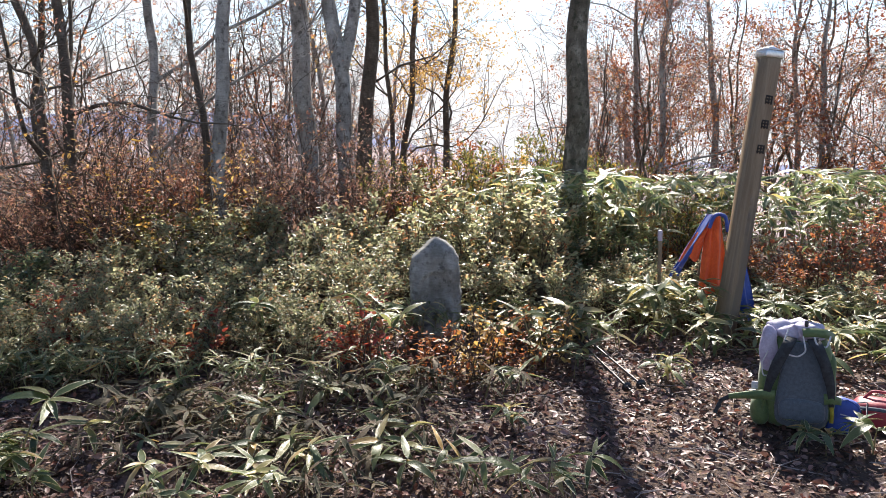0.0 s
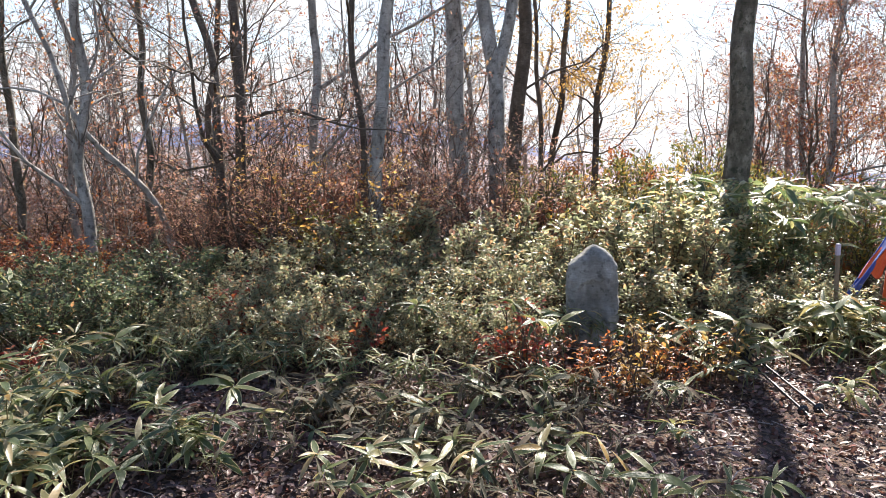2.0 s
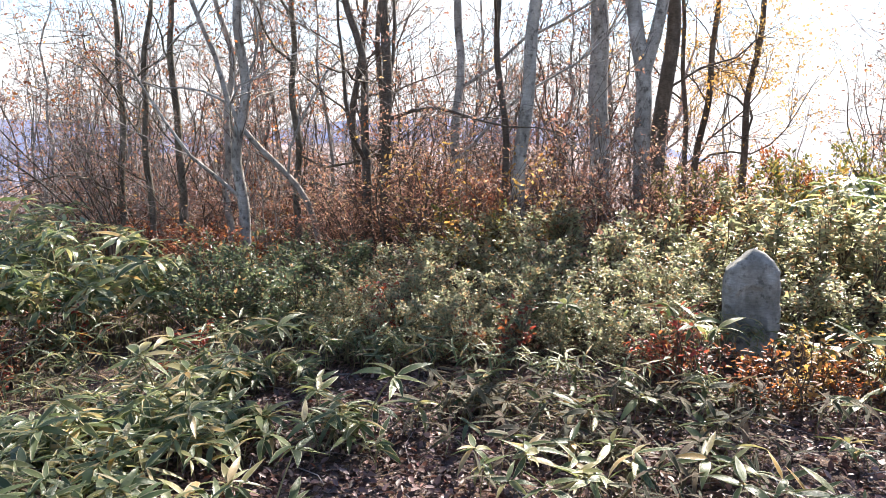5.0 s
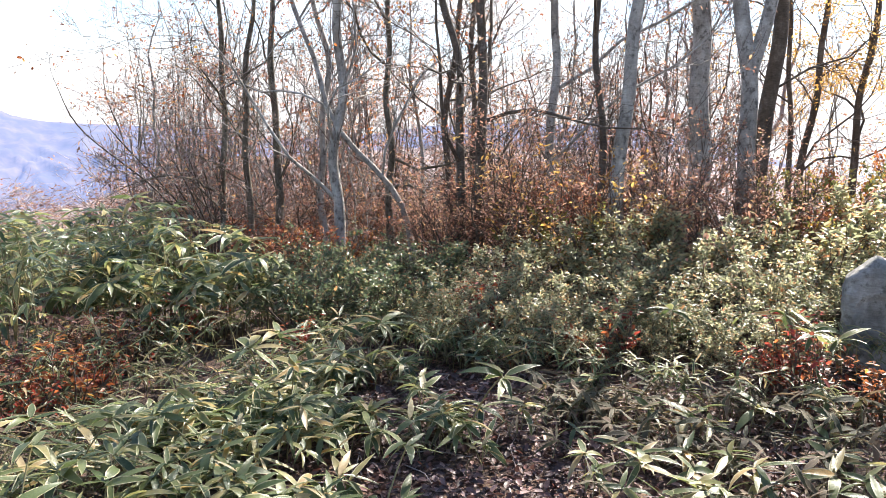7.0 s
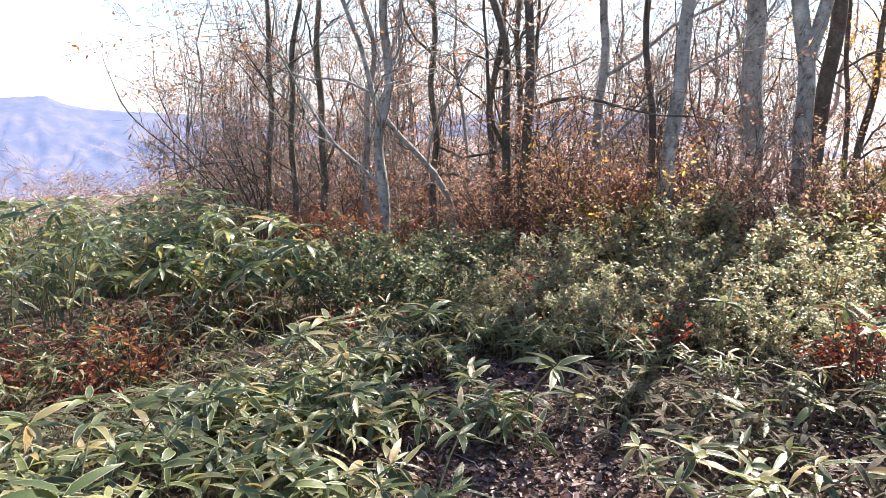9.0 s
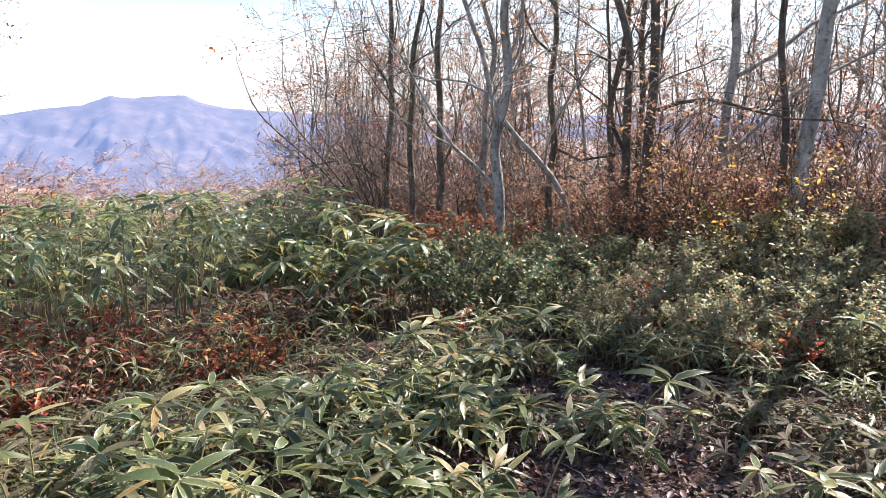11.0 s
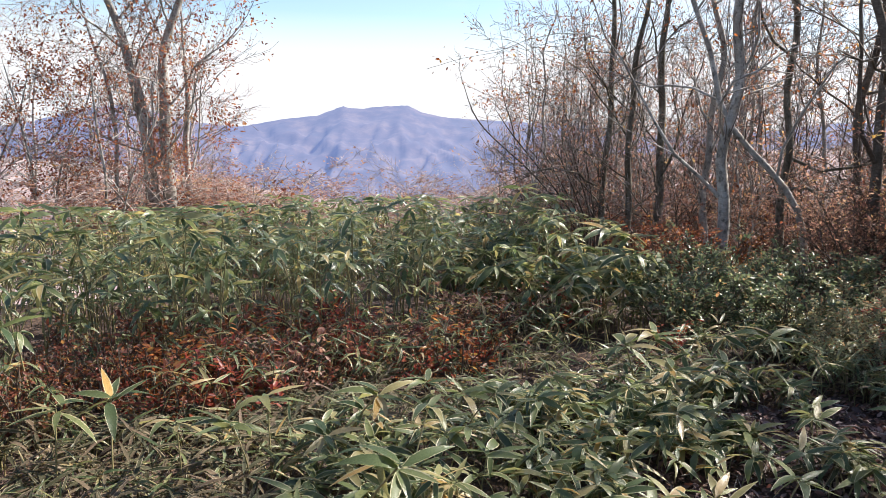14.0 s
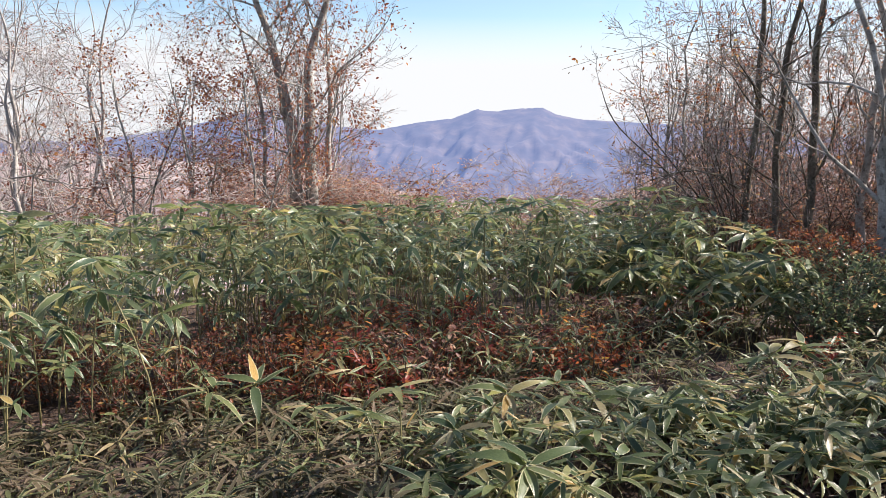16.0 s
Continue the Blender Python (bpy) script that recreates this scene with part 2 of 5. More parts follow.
RED = leaf_material("red_autumn_leaf", [(0.0, (0.17, 0.030, 0.028)), (0.5, (0.30, 0.055, 0.038)), (1.0, (0.40, 0.15, 0.055))], 0.5, 0.4)
LITTER = leaf_material("fallen_leaf", [(0.0, (0.045, 0.024, 0.019)), (0.4, (0.105, 0.050, 0.043)), (0.7, (0.205, 0.108, 0.093)), (0.92, (0.38, 0.25, 0.225)), (1.0, (0.286, 0.069, 0.030))], 0.12, 0.5, spec=0.5)

# ---- mesh tools ----
UP = np.array((0.0, 0.0, 1.0))


def quad_mesh(name, V, Q, uv=None, mat=None, smooth=True):
    me = bpy.data.meshes.new(name)
    V = np.asarray(V, float)
    Q = np.asarray(Q, np.int32)
    me.vertices.add(len(V))
    me.vertices.foreach_set("co", V.ravel())
    me.loops.add(Q.size)
    me.loops.foreach_set("vertex_index", Q.ravel())
    me.polygons.add(len(Q))
    me.polygons.foreach_set("loop_start", np.arange(0, Q.size, 4, dtype=np.int32))
    if uv is not None:
        layer = me.uv_layers.new(name="UVMap")
        layer.uv.foreach_set("vector", np.asarray(uv, float)[Q.ravel()].ravel())
    me.update(calc_edges=True)
    if smooth:
        me.shade_smooth()
    if mat:
        me.materials.append(mat)
    return me


class Pile:
    """Collects quads of many pieces into one mesh."""

    def __init__(self):
        self.V, self.Q, self.U, self.n = [], [], [], 0

    def add(self, V, Q, U=None):
        self.V.append(V)
        self.Q.append(Q + self.n)
        self.U.append(U if U is not None else np.zeros((len(V), 2)))
        self.n += len(V)
        return self

    def spread(self, tpl, A, P):
        """Copies of a template (V, Q, U) at places P, turned and scaled by the matrices A."""
        V, Q, U = tpl
        k, n = len(V), len(P)
        if n:
            W = np.einsum("nij,kj->nki", A, V) + P[:, None, :]
            self.add(W.reshape(-1, 3), (Q[None] + (np.arange(n) * k)[:, None, None]).reshape(-1, 4), np.tile(U, (n, 1)))
        return self

    def arrays(self):
        return np.concatenate(self.V), np.concatenate(self.Q), np.concatenate(self.U)

    def mesh(self, name, mat, uv=False, smooth=True):
        V, Q, U = self.arrays()
        return quad_mesh(name, V, Q, U if uv else None, mat, smooth)


def tube(P, R, sides):
    P = np.asarray(P, float)
    R = np.asarray(R, float)
    D = np.gradient(P, axis=0)
    D /= np.linalg.norm(D, axis=1)[:, None] + 1e-9
    ref = np.array((1.0, 0.13, 0.0)) if abs(D[:, 2]).mean() > 0.6 else UP
    A = np.cross(D, ref)
    A /= np.linalg.norm(A, axis=1)[:, None] + 1e-9
    B = np.cross(D, A)
    a = np.linspace(0, 2 * math.pi, sides, endpoint=False)
    V = P[:, None] + R[:, None, None] * (np.cos(a)[None, :, None] * A[:, None] + np.sin(a)[None, :, None] * B[:, None])
    k = len(P)
    i, j = np.meshgrid(np.arange(k - 1), np.arange(sides), indexing="ij")
    j2 = (j + 1) % sides
    Q = np.stack([i * sides + j, i * sides + j2, (i + 1) * sides + j2, (i + 1) * sides + j], -1).reshape(-1, 4)
    return V.reshape(-1, 3), Q


def blade(length, width, stations, droop, fold=0.12, widest=0.35):
    """A long leaf along +y, folded at the midrib and arched down."""
    s = np.linspace(0, 1, stations)
    w = width / 2 * np.where(s < widest, np.sin(s / widest * math.pi / 2) ** 0.7, np.cos((s - widest) / (1 - widest) * math.pi / 2) ** 0.9)
    w = np.maximum(w, width * 0.02)
    y = length * np.sin(s * droop) / max(droop, 1e-3)
    z = -length * (1 - np.cos(s * droop)) / max(droop, 1e-3)
    V = np.concatenate([np.stack([-w, y, z + w * fold * 2], 1), np.stack([0 * w, y, z], 1), np.stack([w, y, z + w * fold * 2], 1)])
    U = np.concatenate([np.stack([0 * s, s], 1), np.stack([0 * s + 0.5, s], 1), np.stack([0 * s + 1, s], 1)])
    i = np.arange(stations - 1)
    n = stations
    Q = np.concatenate([np.stack([i, i + n, i + n + 1, i + 1], 1), np.stack([i + n, i + 2 * n, i + 2 * n + 1, i + n + 1], 1)])
    return V, Q, U


# a small oval leaf, one unit long, folded at its midrib
OVAL = (np.array([(0, 0, 0), (-0.24, 0.3, 0.07), (-0.21, 0.68, 0.06), (0, 1, -0.08), (0.21, 0.68, 0.06), (0.24, 0.3, 0.07)], float),
        np.array([(0, 3, 2, 1), (0, 5, 4, 3)]), np.array([(0.5, 0), (0, 0.3), (0, 0.7), (0.5, 1), (1, 0.7), (1, 0.3)], float))


def frames_of(D, rng, roll=0.6, face=UP):
    """Turns that lay a leaf's +y along D, its face near up, with some roll."""
    D = D / (np.linalg.norm(D, axis=1)[:, None] + 1e-9)
    X = np.cross(D, face)
    X /= np.linalg.norm(X, axis=1)[:, None] + 1e-6
    Z = np.cross(X, D)
    a = rng.normal(0, roll, len(D))[:, None]
    X2 = np.cos(a) * X + np.sin(a) * Z
    Z2 = np.cross(X2, D)
    return np.stack([X2, D, Z2], -1)


def thing(name, label, category, group="", at=None):
    ob = new(name)
    ob.empty_display_size = 0.1
    if at is not None:
        ob.matrix_basis = at
    return tagged(ob, label, category, group)


def part(name, mesh, parent, label="", mat=None, kind=""):
    if isinstance(mesh, bmesh.types.BMesh):
        bm, mesh = mesh, bpy.data.meshes.new(name)
        bm.to_mesh(mesh)
        bm.free()
        mesh.shade_smooth()
    if mat:
        mesh.materials.append(mat)
    ob = new(name, mesh)
    ob.parent = parent
    return tagged(ob, label, kind=kind)


def structure(name, mesh, label, category):
    return tagged(new(name, mesh), label, category, kind="structure")


# ---- ground ----


def sstep(a, b, v):
    u = np.clip((v - a) / (b - a), 0, 1)
    return u * u * (3 - 2 * u)


def ground_z(x, y):
    x, y = np.asarray(x, float), np.asarray(y, float)
    r = np.hypot(x, y)
    z = -0.12 - 0.095 * np.clip(-x - 3.0, 0, 9) + 0.10 * np.exp(-((x + 0.1) ** 2 + (y - 5.7) ** 2) / 1.6)
    z = z + 0.035 * np.clip(y - 6.0, 0, 6) * sstep(-5, -1, x)
    z = z + 0.02 * np.sin(x * 2.3 + 0.6) * np.sin(y * 1.9 + 1.0) + 0.012 * np.sin(x * 6.1) * np.sin(y * 5.3)
    fall = np.clip(r - 11.0, 0, None)
    z = z - 0.38 * fall * fall / (fall + 4.0)
    return np.maximum(z, -320 - 3 * np.sin(x * 0.01))


def gz(x, y):
    return float(ground_z(x, y))


rr = np.concatenate([[0.0], np.geomspace(0.25, 16, 130), np.geomspace(17.5, 4700, 50)])
aa = np.linspace(0, 2 * math.pi, 181)[:-1]
RR, AA = np.meshgrid(rr, aa, indexing="ij")
GX, GY = RR * np.sin(AA), RR * np.cos(AA)
GV = np.stack([GX, GY, ground_z(GX, GY)], -1).reshape(-1, 3)
na = len(aa)
gi, gj = np.meshgrid(np.arange(len(rr) - 1), np.arange(na), indexing="ij")
GQ = np.stack([gi * na + gj, (gi + 1) * na + gj, (gi + 1) * na + (gj + 1) % na, gi * na + (gj + 1) % na], -1).reshape(-1, 4)
structure("ground", quad_mesh("ground", GV, GQ[:, ::-1], None, SOIL), "dark forest soil covered in brown leaf litter", "ground")

# ---- far mountains ----
PROFILE = [(-130, -1.2), (-105, -1.6), (-93.6, -1.4), (-90, -1.35), (-86.5, -1.0), (-82.7, -0.39), (-80, 0.44), (-78.4, 0.74), (-76.5, 0.98), (-75.3, 0.55), (-72, -0.2),
           (-69.1, -0.44), (-66.2, 0.14), (-63.7, 0.46), (-61.8, 1.18), (-60.7, 1.0), (-58.3, 1.28), (-57, 1.33), (-56, 0.85), (-54.1, 0.49), (-49.3, 0.3), (-43.6, 0.1),
           (-39, -0.5), (-34, -0.4), (-28, 0.5), (-23, 0.8), (-12, 0.6), (-6, -0.8), (0, -2.5), (40, -2.8), (80, -2.8)]


def mountains():
    b = np.linspace(-130, 80, 841)
    el = np.interp(b, [p[0] for p in PROFILE], [p[1] for p in PROFILE])
    s = np.linspace(0, 1, 60)
    V = np.zeros((len(s), len(b), 3))
    for i, si in enumerate(s):
        for j, bj in enumerate(b):
            ang = radians(bj)
            rad = 2300 + 1900 * si
            spur = 1 - abs(noise.noise(Vector((bj * 0.22 + 2.2 * si + 1.5 * noise.noise(Vector((bj * 0.15, si * 3, 8.0))), si * 2.2, 3.0))))
            spur2 = 1 - abs(noise.noise(Vector((bj * 0.8 - 2.4 * si, si * 5.1, 7.0))))
            top = 1.5 + 4200 * math.tan(radians(el[j]))
            h = -330 + (top + 330) * si ** 1.25
            h += ((spur - 0.75) * 75 + (spur2 - 0.75) * 55) * math.sin(math.pi * si) ** 0.8
            h += 5 * noise.noise(Vector((bj * 9, si * 40, 1)))
            V[i, j] = (rad * math.sin(ang), rad * math.cos(ang), h)
    n = len(b)
    i, j = np.meshgrid(np.arange(len(s) - 1), np.arange(n - 1), indexing="ij")
    Q = np.stack([i * n + j, i * n + j + 1, (i + 1) * n + j + 1, (i + 1) * n + j], -1).reshape(-1, 4)
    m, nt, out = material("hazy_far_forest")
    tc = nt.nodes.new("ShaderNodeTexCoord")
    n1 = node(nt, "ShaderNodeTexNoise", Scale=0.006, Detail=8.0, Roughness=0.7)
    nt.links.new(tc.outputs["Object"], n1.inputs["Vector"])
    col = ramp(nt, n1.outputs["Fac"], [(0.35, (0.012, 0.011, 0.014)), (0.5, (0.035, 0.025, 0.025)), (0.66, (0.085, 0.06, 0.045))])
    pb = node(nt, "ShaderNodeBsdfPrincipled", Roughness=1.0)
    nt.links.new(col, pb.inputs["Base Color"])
    # blue sunlit haze before the far slopes is put into their emission
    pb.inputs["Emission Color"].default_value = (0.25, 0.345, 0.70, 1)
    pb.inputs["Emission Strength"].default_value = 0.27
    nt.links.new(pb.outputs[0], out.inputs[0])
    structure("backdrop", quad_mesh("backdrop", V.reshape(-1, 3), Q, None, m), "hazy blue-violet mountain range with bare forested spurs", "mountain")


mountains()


def near_slope():
    """The valley side between here and the mountains: bare pinkish woods, sunlit haze put into their emission."""
    b = np.linspace(-125, 70, 391)
    top_el = np.interp(b, [-125, -90, -75, -66, -60, -52, -45, -25, -10, 0, 12, 70], [-1.8, -2.2, -3.4, -5.2, -6.0, -5.0, -2.2, -0.9, -1.2, -2.4, -3.2, -3.2])
    s = np.linspace(0, 1, 24)
    V = np.zeros((len(s), len(b), 3))
    for i, si in enumerate(s):
        for j, bj in enumerate(b):
            rad = 230 + 420 * si
            el = top_el[j] + 0.22 * noise.noise(Vector((bj * 0.35, 2.0, 0.0))) + 0.10 * noise.noise(Vector((bj * 1.9, 5.0, 0.0)))
            h = -95 + (1.5 + 650 * math.tan(radians(el)) + 95) * si ** 1.1 + 5 * math.sin(math.pi * si) * noise.noise(Vector((bj * 0.5, si * 4, 9.0)))
            V[i, j] = (rad * math.sin(radians(bj)), rad * math.cos(radians(bj)), h)
    n = len(b)
    i, j = np.meshgrid(np.arange(len(s) - 1), np.arange(n - 1), indexing="ij")
    Q = np.stack([i * n + j, i * n + j + 1, (i + 1) * n + j + 1, (i + 1) * n + j], -1).reshape(-1, 4)
    m, nt, out = material("hazy_pinkish_woods")
    tc = nt.nodes.new("ShaderNodeTexCoord")
    n1 = node(nt, "ShaderNodeTexNoise", Scale=0.05, Detail=9.0, Roughness=0.75)
    nt.links.new(tc.outputs["Object"], n1.inputs["Vector"])
    pb = node(nt, "ShaderNodeBsdfPrincipled", Roughness=1.0)
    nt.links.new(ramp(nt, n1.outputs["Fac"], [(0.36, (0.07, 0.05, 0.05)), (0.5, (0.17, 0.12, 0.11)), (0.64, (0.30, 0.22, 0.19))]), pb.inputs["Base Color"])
    # pale pink emission stands in for sunlit haze over the woods
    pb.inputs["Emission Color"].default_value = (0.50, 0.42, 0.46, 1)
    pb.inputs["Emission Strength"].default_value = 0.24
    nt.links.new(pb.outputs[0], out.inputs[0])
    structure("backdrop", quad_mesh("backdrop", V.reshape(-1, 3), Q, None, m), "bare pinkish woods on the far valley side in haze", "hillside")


near_slope()

# ---- trees ----


def bough(rng, p, d, length, r0, r1, steps, wander, lift):
    """A branch from p along d that wanders and bends upwards."""
    P = [np.array(p, float)]
    d = np.array(d, float)
    d /= np.linalg.norm(d)
    for _ in range(steps):
        d = d + rng.normal(0, wander, 3) + (0, 0, lift)
        d /= np.linalg.norm(d)
        P.append(P[-1] + d * length / steps)
    return np.array(P), np.linspace(r0, r1, steps + 1)


def along(P, R, f):
    k = f * (len(P) - 1)
    i = min(int(k), len(P) - 2)
    u = k - i
    d = P[i + 1] - P[i]
    return P[i] * (1 - u) + P[i + 1] * u, d / (np.linalg.norm(d) + 1e-9), R[i] * (1 - u) + R[i + 1] * u


def sideways(rng, d, angle):
    a = rng.normal(0, 1, 3)
    a -= d * (a @ d)
    a /= np.linalg.norm(a) + 1e-9
    return d * math.cos(angle) + a * math.sin(angle)


def tree_parts(rng, stems, limbs=9, low=1.6, subs=7, twigs=6, leaves=300, leaf_size=0.06, reach=0.30, lift=0.05, burrs=0.0, low_twigs=0, leaf_low=0.0, few=0, crown=4.2, rings=36, sides=12, sway=0.022, wild=0.24, fat=1.35, spray=4):
    """Stems (polylines with radii) grow limbs, side branches and twigs. Returns meshes' piles: trunk, branches, twigs, leaf places."""
    trunk, branch, twig, tips = Pile(), Pile(), Pile(), []
    for P, R in stems:
        n = rings
        s = np.linspace(0, 1, n)
        L = np.concatenate([[0], np.cumsum(np.linalg.norm(np.diff(P, axis=0), axis=1))])
        S = np.stack([np.interp(s * L[-1], L, P[:, c]) for c in range(3)], 1)
        for _ in range(2):
            S[1:-1] = (S[:-2] + 2 * S[1:-1] + S[2:]) / 4
        z = S[:, 2]
        grow = np.clip(z, 0, 1.5)
        for c in (0, 1):
            S[:, c] += grow * sway * (0.6 * np.sin(z * 1.9 + rng.uniform(0, 6.28)) + 0.4 * np.sin(z * 4.3 + rng.uniform(0, 6.28)))
        T = np.interp(s * L[-1], L, R)
        V, Q = tube(S, T, sides)
        V = V.reshape(n, sides, 3)
        bump = 1 + 0.07 * np.sin(np.arange(sides) * 1.7 + S[:, 2:3] * 3.1) * np.sin(S[:, 2:3] * 2.3 + np.arange(sides)) + burrs * rng.normal(0, 1, (n, sides))
        V = S[:, None] + (V - S[:, None]) * bump[:, :, None]
        trunk.add(V.reshape(-1, 3), Q)
        H = S[-1, 2] - S[0, 2]
        for k in range(low_twigs):
            p, d, r = along(S, T, rng.uniform(0.05, 0.5))
            B, BR = bough(rng, p, sideways(rng, d, rng.uniform(0.7, 1.3)), rng.uniform(0.4, 1.1), 0.006 * fat, 0.002 * fat, 5, 0.18, 0.05)
            twig.add(*tube(B, BR, 3))
            tips += [along(B, BR, f)[:2] for f in rng.uniform(0.3, 1, 3)]
        for k in range(limbs):
            if few and k < few:
                hz = low + (crown - low) * (k + rng.uniform(0, 0.9)) / few
            elif few:
                hz = crown + (H * 0.97 - crown) * (k - few + rng.uniform(0, 0.9)) / (limbs - few)
            else:
                hz = low + (H * 0.97 - low) * ((k + rng.uniform(0, 0.9)) / limbs)
            f = np.clip((hz - 0) / H, 0.05, 0.99)
            p, d, r = along(S, T, f)
            ln = H * reach * (1.15 - 0.65 * f) * rng.uniform(0.65, 1.25)
            r0 = min(r * 0.5, (0.0062 * ln + 0.003) * fat ** 0.5)
            B, BR = bough(rng, p, sideways(rng, d, rng.uniform(0.55, 1.15)), ln, r0, 0.003 * fat, 8, wild, lift)
            branch.add(*tube(B, BR, 4 if sides < 12 else 6))
            for _ in range(subs):
                p2, d2, r2 = along(B, BR, rng.uniform(0.18, 1.0))
                l2 = ln * rng.uniform(0.25, 0.5)
                C, CR = bough(rng, p2, sideways(rng, d2, rng.uniform(0.4, 0.95)), l2, min(r2 * 0.65, 0.007 * fat), 0.0022 * fat, 4, wild, lift * 0.7)
                branch.add(*tube(C, CR, 3))
                for _ in range(twigs):
                    p3, d3, r3 = along(C, CR, rng.uniform(0.15, 1.0))
                    D, DR = bough(rng, p3, sideways(rng, d3, rng.uniform(0.4, 0.9)), l2 * rng.uniform(0.3, 0.65), min(r3 * 0.7, 0.005 * fat), 0.0016 * fat, 1 if sides < 12 else 2, 0.2, 0.05)
                    twig.add(*tube(D, DR, 3))
                    tips += [along(D, DR, g)[:2] for g in (0.4, 0.75, 1.0)]
    pile = Pile()
    if leaves and tips:
        low_first = np.array([t[0][2] for t in tips])
        w = np.exp(-leaf_low * low_first)
        leaves = int(leaves * 1.5)
        pick = np.repeat(rng.choice(len(tips), leaves // spray + 1, p=w / w.sum()), spray)[:leaves]
        P = np.array([tips[i][0] for i in pick]) + rng.normal(0, 0.03 * spray ** 0.5, (leaves, 3))
        D = np.array([tips[i][1] for i in pick]) + rng.normal(0, 0.8, (leaves, 3)) - (0, 0, 0.5)
        A = frames_of(D, rng, 0.9) * (leaf_size * 0.78 * rng.uniform(0.55, 1.3, leaves))[:, None, None]
        pile.spread(OVAL, A, P)
    return trunk, branch, twig, pile


def stem_line(rng, x, y, r, way, height, lat=None, foot=True):
    """A stem from the ground (or from its first way point) through points (sideways, height) up to the tree's height."""
    if lat is None:
        lat = np.array((y, -x)) / math.hypot(x, y)
    z0 = gz(x, y)
    pts = [np.array((lat[0] * a, lat[1] * a, z - z0)) for a, z in way]
    if foot and pts[0][2] > 0.2:
        pts.insert(0, np.array((pts[0][0], pts[0][1], -0.15)))
    d = pts[-1] - pts[-2]
    d = d / np.linalg.norm(d) * 0.5 + np.array((0, 0, 0.5))
    while pts[-1][2] < height:
        d = d + rng.normal(0, 0.10, 3)
        d[2] = abs(d[2])
        d /= np.linalg.norm(d)
        pts.append(pts[-1] + d * 0.8)
    P = np.array(pts)
    z = P[:, 2]
    R = r * np.interp(z, [-0.2, 0.35, 1.5, 3.2, height], [1.5, 1.15, 1.0, 0.85, 0.12])
    return P, R


def tree(name, label, x, y, stems, seed, bark, height=8.0, leafmat=ORANGE, group="trees round the clearing", twigmat=TWIG, **kw):
    rng = np.random.default_rng(seed)
    height *= 1.0 if kw.get("few") else 0.8
    lines = [stem_line(rng, x, y, r, way, height * rng.uniform(0.9, 1.1), foot=foot) for r, way, foot in stems]
    tr, br, tw, lv = tree_parts(rng, lines, **kw)
    ob = thing(name, label, "tree", group, pose(x, y, gz(x, y)))
    part("trunk", tr.mesh("trunk", bark), ob)
    part("branchwork", br.mesh("branchwork", bark), ob, kind="stuff")
    part("twig_mass", tw.mesh("twig_mass", twigmat), ob, kind="stuff")
    if lv.V:
        part("foliage", lv.mesh("foliage", leafmat), ob, kind="stuff")
    return ob


tree("beech_tree", "thick dark trunk of a mature beech with mossy patches", 1.50, 9.43, [(0.141, [(0, 0.83), (0.02, 1.52), (0.02, 2.19), (0.02, 3.04)], True)], 11, BARK_DARK, 10.5, YELLOWGREEN, limbs=24, low=2.6, leaves=6500, burrs=0.02, few=2, crown=4.8, reach=0.38)
tree("beech_tree", "grey beech trunk leaning a little, with dark stains", -1.90, 10.14, [(0.13, [(0, 0.97), (0.03, 1.42), (-0.03, 2.0), (-0.07, 2.72), (-0.11, 3.13)], True)], 12, BARK_PALE, 6.6, ORANGE, limbs=7, low=2.3, leaves=700, burrs=0.025, few=3, crown=5.0, reach=0.28)
tree("beech_tree", "pale grey beech forking into two stems", -1.21, 9.04, [(0.095, [(0, 1.04), (-0.01, 1.37), (-0.03, 1.83), (-0.08, 2.22), (-0.17, 2.59), (-0.18, 2.97)], True),
     (0.078, [(-0.05, 2.12), (0.02, 2.5), (0.09, 2.97)], False)], 13, BARK_PALE, 6.5, ORANGE, limbs=7, low=2.8, leaves=1500, burrs=0.02, few=1, crown=5.0, reach=0.30)
tree("beech_tree", "brown-barked trunk behind the forked beech", -1.25, 10.95, [(0.106, [(0, 1.01), (0.02, 1.73), (0.1, 2.51), (0.16, 3.27)], True)], 14, BARK_BROWN, 7.6, YELLOW, limbs=14, low=2.0, leaves=5600, leaf_low=0.1, few=4, crown=5.8, reach=0.40)
tree("beech_tree", "slender pale trunk bending upwards out of the thicket", -2.36, 7.75, [(0.072, [(0, 0.94), (0.03, 1.45), (0.05, 1.85), (0.09, 2.29), (0.17, 2.78)], True)], 15, BARK_PALE, 4.9, ORANGE, limbs=3, low=3.0, leaves=120, few=1, crown=4.0)
# high unseen crowns on these two are added to shade the near-left ground
tree("young_tree", "thin dark leaning stem in the thicket", -2.73, 8.58, [(0.04, [(0, 1.31), (-0.07, 1.87), (-0.11, 2.42), (-0.12, 2.89)], True)], 16, BARK_BROWN, 9.8, BROWNRED, limbs=14, low=1.6, leaves=3000, leaf_low=-0.3, low_twigs=5, few=3, crown=7.0, reach=0.28)
tree("beech_tree", "grey slender trunk behind the brown thicket", -3.62, 9.32, [(0.059, [(0, 1.29), (0.01, 2.03), (0.01, 2.62), (0.05, 3.01)], True)], 17, BARK_PALE, 10.4, BROWNRED, limbs=22, low=1.1, leaves=4200, leaf_low=-0.22, low_twigs=6, few=7, crown=7.2, reach=0.36, sway=0.045)
